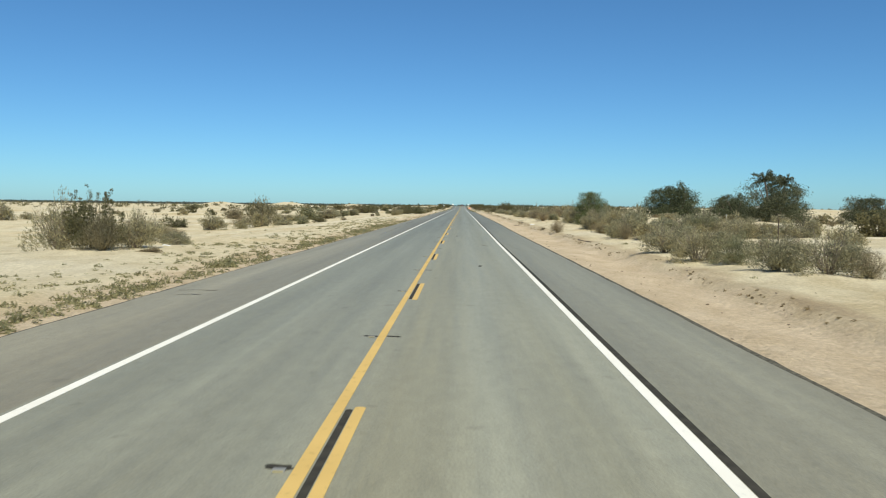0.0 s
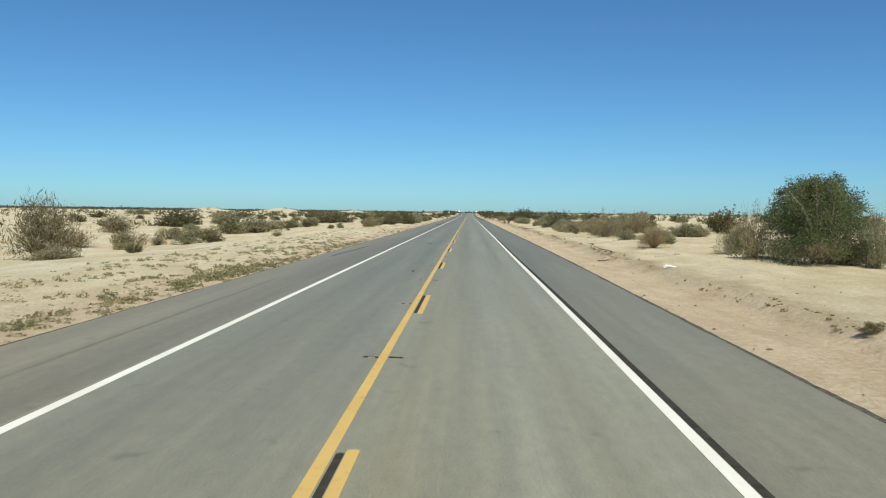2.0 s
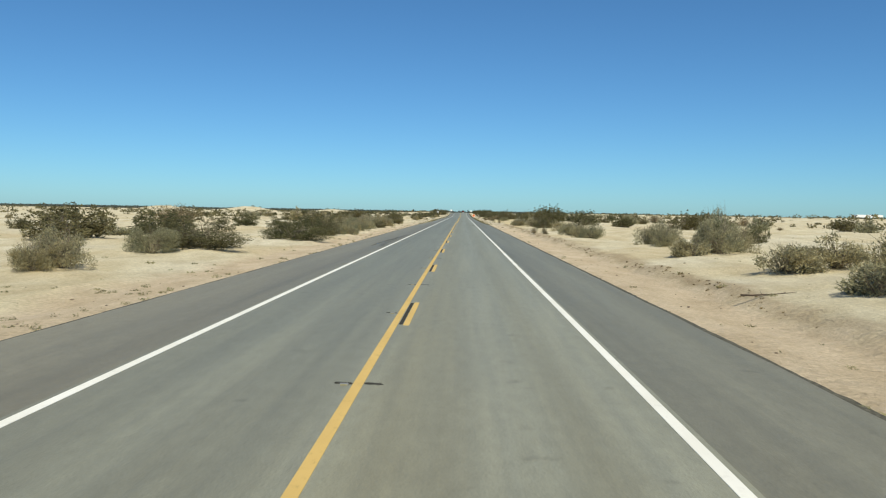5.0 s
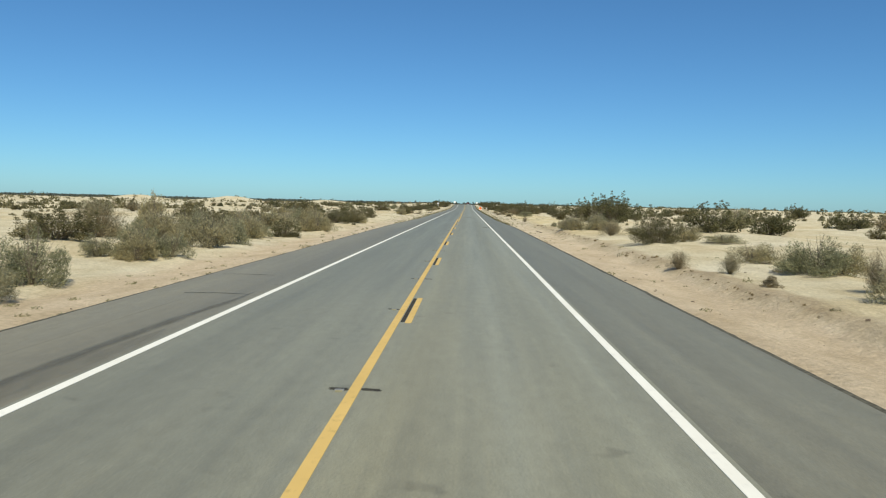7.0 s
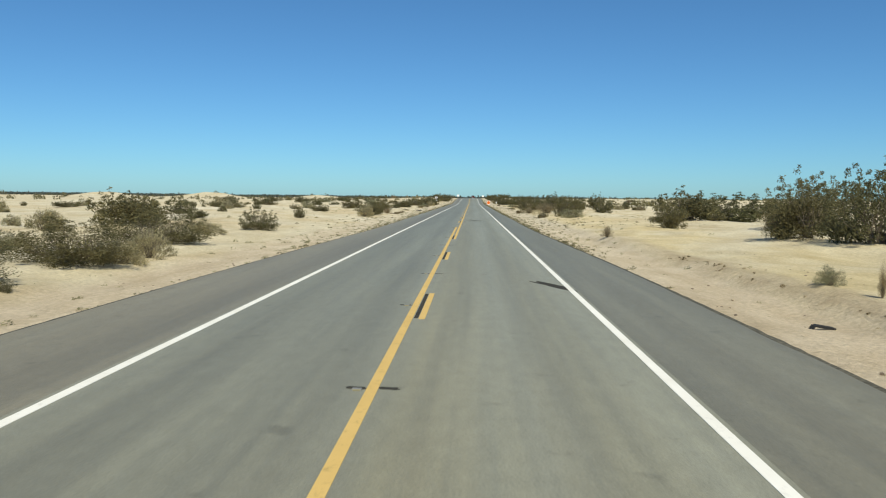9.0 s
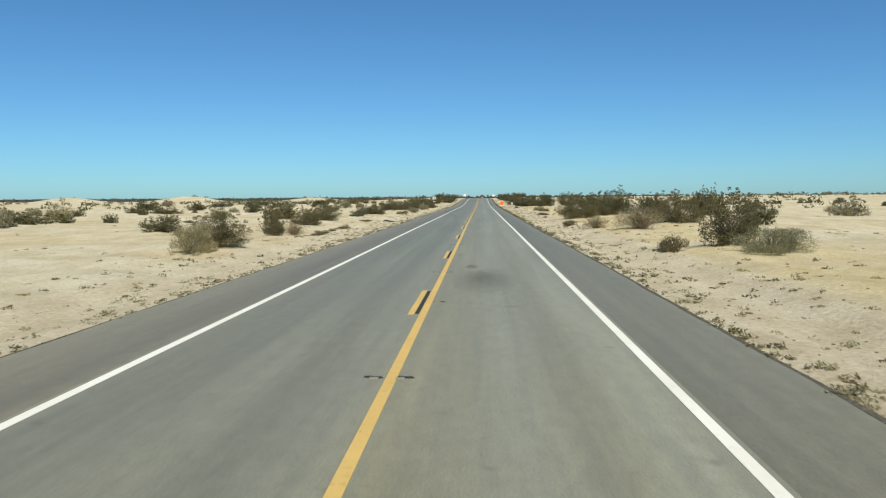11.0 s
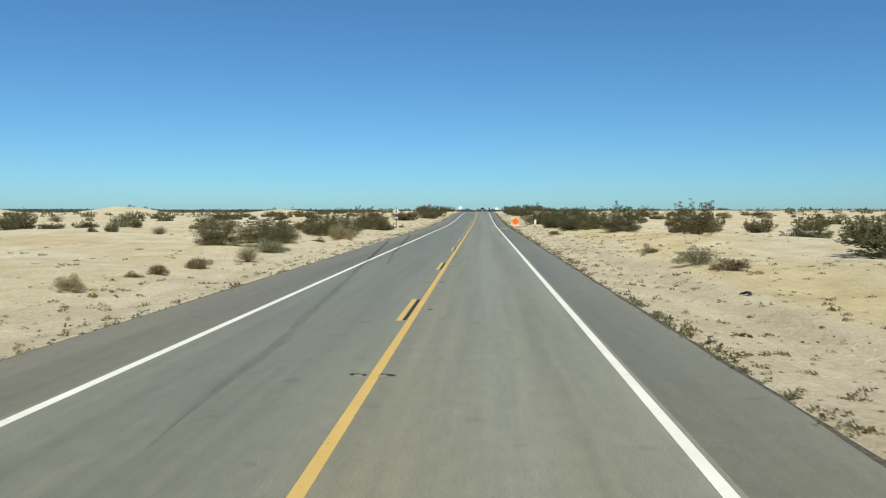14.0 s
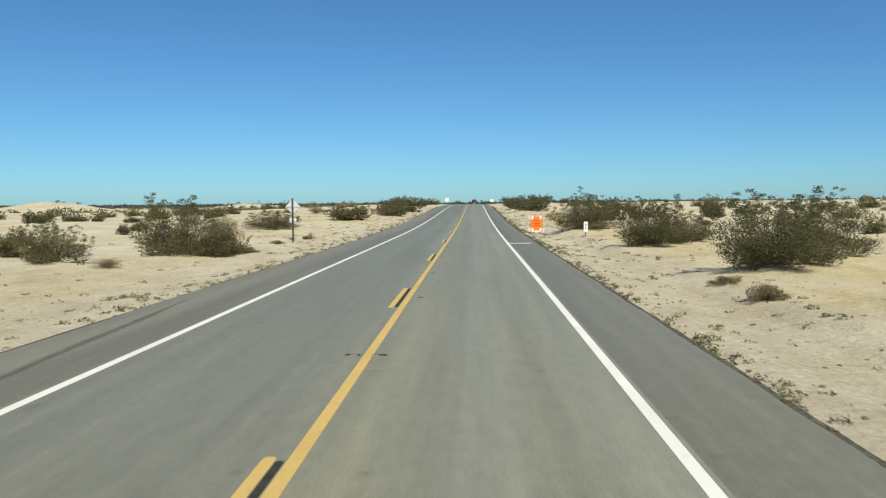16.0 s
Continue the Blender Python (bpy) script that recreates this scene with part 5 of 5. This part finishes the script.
thicket(20, 33, 66, 11.6, 15.0, "gd", (6, 1), (1.3, 2.3), 11)
thicket(26, 128, 190, 11.8, 15.0, "gd", (5, 2), (1.3, 2.4), 12)
thicket(6, 40, 66, 13.0, 21.0, "gd", (6, 1), (1.6, 2.8), 1)
thicket(14, 112, 172, 12.5, 18.0, "gd", (6, 2), (1.4, 2.6), 2)
thicket(12, 196, 300, -26.0, -12.5, "gc", (8, 1), (1.3, 2.2), 3)

for _ in range(1500):
    y = rs.uniform(5, 680)
    x = rs.choice((-1, 1)) * (19 + 60 * rs.random())
    if 40 < y < 140 and x > 0 and x < 24:
        continue
    if rs.random() < thick_here(x, y) * 0.62 and clear_of(x, y, 1.2):
        w = rs.uniform(0.9, 2.6) if rs.random() < 0.85 else rs.uniform(2.6, 3.8)
        kind = rs.choices("cgds", (5, 3, 1, 3) if y > 180 else (2, 5, 2, 3))[0]
        if kind == "s":
            w *= 0.6
        tall = rs.uniform(0.40, 0.66)
        if abs(x) < 27:
            w = min(w, 2.2)
            shrub(kind, x, y, w, min(w * tall, 1.1), ("mid", "mid2")[len(PLACED) % 2])
        else:
            shrub(kind, x, y, w, w * tall, "far")
    if len(PLACED) > 730:
        break


def clump_field(name, spots, mat, label, per, leaf, seed, category="scrub"):
    """Many small plants in one sheet of real leaves."""
    rng = np.random.default_rng(seed)
    allv, allf, off = [], [], 0
    for (x, y, w, h) in spots:
        n = per if isinstance(per, int) else per(w)
        d = rng.normal(size=(n, 3))
        d /= np.linalg.norm(d, axis=1)[:, None]
        p = d * (rng.uniform(0.1, 1, n) ** 0.4)[:, None] * (0.5 * w, 0.5 * w, 0.55 * h)
        p[:, 2] = np.abs(p[:, 2] + 0.25 * h)
        p += (x, y, ground_z(x, y) - 0.02)
        v, f = leaves(rng, p, leaf * max(w, 0.15), 0.4, 0.45)
        allv.append(v)
        allf.append(f + off)
        off += len(v)
    ob = mesh_object(name, np.concatenate(allv).tolist(), np.concatenate(allf).tolist(), mat)
    return tagged(ob, label, category, kind="stuff")


far = []
for _ in range(9000):
    y = rs.uniform(-20, 1500)
    x = rs.choice((-1, 1)) * (48 + 700 * rs.random() ** 1.6)
    if y > 690:
        x = rs.choice((-1, 1)) * (12 + 700 * rs.random() ** 1.3)
    if rs.random() < 0.45 + 0.7 * noise.noise((x * 0.012, y * 0.01, 4.0)):
        w = rs.uniform(1.0, 3.6)
        far.append((x, y, w, w * rs.uniform(0.4, 0.75)))
clump_field("distant_scrub", far, GREEN, "scattered dark olive scrub far off on pale sand", 30, 0.14, 3)
belt = []
for _ in range(6500):
    y = rs.uniform(1150, 2300)
    x = rs.uniform(-2600, 100) if rs.random() < 0.86 else rs.uniform(100, 2200)
    belt.append((x, y, rs.uniform(6, 14), rs.uniform(2.4, 4.6)))
# the haze before the far belt is mixed into its leaf colour
HAZED_SCRUB = leaf_material("hazed_scrub", (0.100, 0.112, 0.110), (0.150, 0.165, 0.165))
clump_field("horizon_scrub", belt, HAZED_SCRUB, "dark belt of scrub along the far horizon, tinted slate by painted haze", 18, 0.15, 4)

# ------------------------------------------------------------------ verge weeds, pebbles
WEED = leaf_material("verge_weed", (0.260, 0.228, 0.128), (0.44, 0.39, 0.24))
weeds = []
for _ in range(1500):                      # a dense band of low green weeds along the pavement
    y = rs.uniform(-5, 95)
    x = edge_left(y) - 0.35 - abs(rs.gauss(0.9, 0.8))
    if rs.random() < 0.5 + 0.8 * noise.noise((x * 0.3, y * 0.16, 41.0)):
        w = rs.uniform(0.12, 0.60)
        weeds.append((x, y, w, w * rs.uniform(0.25, 0.55)))
for _ in range(3600):
    y = rs.uniform(-5, 125)
    x = edge_left(y) - 0.25 - 6.0 * rs.random() ** 1.3
    if rs.random() < 0.55 + 0.8 * noise.noise((x * 0.35, y * 0.12, 8.0)):
        w = rs.uniform(0.08, 0.46)
        weeds.append((x, y, w, w * rs.uniform(0.2, 0.5)))
for _ in range(2600):
    y = rs.uniform(120, 640)
    s = rs.choice((-1, 1))
    x = (edge_right(y) if s > 0 else edge_left(y)) + s * (0.10 + 3.6 * rs.random() ** 2)
    if rs.random() < (0.25 if y < 300 and s > 0 else 0.8):
        w = rs.uniform(0.06, 0.38)
        weeds.append((x, y, w, w * rs.uniform(0.2, 0.6)))
for _ in range(1100):
    y = rs.uniform(-5, 640)
    x = rs.choice((-1, 1)) * rs.uniform(9, 32)
    w = rs.uniform(0.12, 0.45)
    weeds.append((x, y, w, w * rs.uniform(0.2, 0.5)))

for _ in range(3600):
    y = rs.uniform(305, 620)
    s = -1 if rs.random() < 0.6 else 1
    x = (edge_right(y) if s > 0 else edge_left(y)) + s * (0.25 + 2.8 * rs.random() ** 1.6)
    if rs.random() < 0.45 + 0.9 * noise.noise((x * 0.5, y * 0.10, 18.0)):
        w = rs.uniform(0.05, 0.34)
        weeds.append((x, y, w, w * rs.uniform(0.25, 0.6)))
for _ in range(2400):                      # lumpy ground with sparse dry growth
    y = rs.uniform(85, 172)
    x = edge_left(y) - 0.4 - 8.0 * rs.random()
    if rs.random() < 0.35 + 0.9 * noise.noise((x * 0.30, y * 0.16, 28.0)):
        w = rs.uniform(0.08, 0.36)
        weeds.append((x, y, w, w * rs.uniform(0.15, 0.35)))
clump_field("verge_weeds", weeds, WEED, "dry tan and olive weeds scattered on the sandy verge", lambda w: int(12 + 60 * w), 0.11, 6, "weeds")
clods = []                                 # rubble pushed into a low line by the grader
for _ in range(1500):
    y = rs.uniform(3, 300)
    if rs.random() < 0.45 + 0.9 * noise.noise((4.0, y * 0.07, 12.0)):
        x = edge_right(y) + 3.0 + 0.35 * noise.noise((7.0, y * 0.11, 2.0)) + rs.gauss(0, 0.16)
        w = rs.uniform(0.03, 0.14) * rs.choice((1, 1, 1.5))
        clods.append((x, y, w, w * rs.uniform(0.3, 0.6)))
clump_field("berm_litter", clods, TUFT, "dark dry litter and clods along the low sand berm", 18, 0.20, 27, "litter")
fringe = []                                # dark weeds rooted in the broken pavement edge
for _ in range(5200):
    y = rs.uniform(300, 640)
    s = 1 if rs.random() < 0.7 else -1
    if rs.random() < 0.6 + 0.7 * noise.noise((s * 3.0, y * 0.09, 12.0)):
        x = (edge_right(y) if s > 0 else edge_left(y)) + s * (0.02 + 0.45 * rs.random() ** 2)
        w = rs.uniform(0.06, 0.30)
        fringe.append((x, y, w, w * rs.uniform(0.4, 0.8)))
EDGE_WEED = leaf_material("edge_weed", (0.135, 0.122, 0.070), (0.270, 0.240, 0.140))
clump_field("edge_weeds", fringe, EDGE_WEED, "dark olive-brown weeds along the broken pavement edge", 26, 0.15, 26, "weeds")

grass = []
for _ in range(2600):
    y = rs.uniform(335, 620)
    x = rs.uniform(8.6, 24) if rs.random() < 0.75 else -rs.uniform(9, 22)
    if rs.random() < 0.4 + 0.8 * noise.noise((x * 0.2, y * 0.08, 31.0)):
        w = rs.uniform(0.15, 0.5)
        grass.append((x, y, w, w * rs.uniform(0.12, 0.3)))
STRAW = leaf_material("dry_straw", (0.36, 0.28, 0.14), (0.55, 0.45, 0.26))
clump_field("dry_grass", grass, STRAW, "flattened straw-yellow dry grass on sand", 40, 0.11, 16, "grass")


litter = []                                # dark dead tufts and crusts strewn over the sand
for _ in range(6500):
    y = rs.uniform(325, 600)
    s = 1 if rs.random() < 0.7 else -1
    x = (edge_right(y) if s > 0 else edge_left(y)) + s * (0.5 + 10 * rs.random() ** 1.7)
    if rs.random() < 0.35 + 1.1 * noise.noise((x * 0.25, y * 0.12, 51.0)):
        w = rs.uniform(0.06, 0.34)
        litter.append((x, y, w, w * rs.uniform(0.2, 0.5)))
clump_field("dead_tufts", litter, TUFT, "small dead brown tufts strewn on sand", 22, 0.15, 36, "tufts")


def pebbles(n, seed):
    rng = np.random.default_rng(seed)
    cube = np.array([(-1, -1, -1), (1, -1, -1), (1, 1, -1), (-1, 1, -1), (-.6, -.6, 1), (.6, -.6, 1), (.6, .6, 1), (-.6, .6, 1)], float) * 0.5
    quad = np.array([(0, 3, 2, 1), (4, 5, 6, 7), (0, 1, 5, 4), (1, 2, 6, 5), (2, 3, 7, 6), (3, 0, 4, 7)])
    vs, fs = [], []
    for i in range(n):
        y = rng.uniform(0, 620) if i % 2 else rng.uniform(330, 560)
        s = 1 if rng.random() < 0.6 else -1
        x = (edge_right(y) if s > 0 else edge_left(y)) + s * (0.1 + 6 * rng.random() ** 1.5)
        size = rng.uniform(0.015, 0.05) * rng.choice((1, 1, 1.6))
        a = rng.uniform(0, 6.28)
        v = (cube + rng.normal(size=(8, 3)) * 0.08) * (size * rng.uniform(0.8, 1.6), size, size * 0.55)
        v = np.stack([v[:, 0] * math.cos(a) - v[:, 1] * math.sin(a), v[:, 0] * math.sin(a) + v[:, 1] * math.cos(a), v[:, 2]], 1)
        vs.append(v + (x, y, ground_z(x, y) + 0.005))
        fs.append(quad + 8 * i)
    ob = mesh_object("pebbles", np.concatenate(vs).tolist(), np.concatenate(fs).tolist(), plain("brown_stone", (0.17, 0.125, 0.085), 0.9, 0, 0.4, 1.5))
    return tagged(ob, "small brown stones strewn on the sandy verge", "pebbles", kind="stuff")


pebbles(4200, 8)


def raise_hummocks():
    """Blown sand gathers in low mounds under the shrubs."""
    n = len(ground.data.vertices)
    co = np.empty(3 * n)
    ground.data.vertices.foreach_get("co", co)
    co = co.reshape(n, 3)
    lift = np.zeros(n)
    for x, y, w, r in MOUNDS:
        near = np.nonzero((np.abs(co[:, 0] - x) < 2.2 * w) & (np.abs(co[:, 1] - y) < 2.2 * w) & (np.abs(co[:, 0]) > 7.4))[0]
        d = ((co[near, 0] - x) ** 2 + (co[near, 1] - y) ** 2) / (0.75 * w) ** 2
        lift[near] = np.maximum(lift[near], r * np.exp(-d))
    co[:, 2] += lift
    ground.data.vertices.foreach_set("co", co.ravel())
    ground.data.update()


raise_hummocks()
for (kind, variant), (ob, used) in SHRUBS.items():
    if not used:
        for child in list(ob.children):
            bpy.data.objects.remove(child)
        bpy.data.objects.remove(ob)
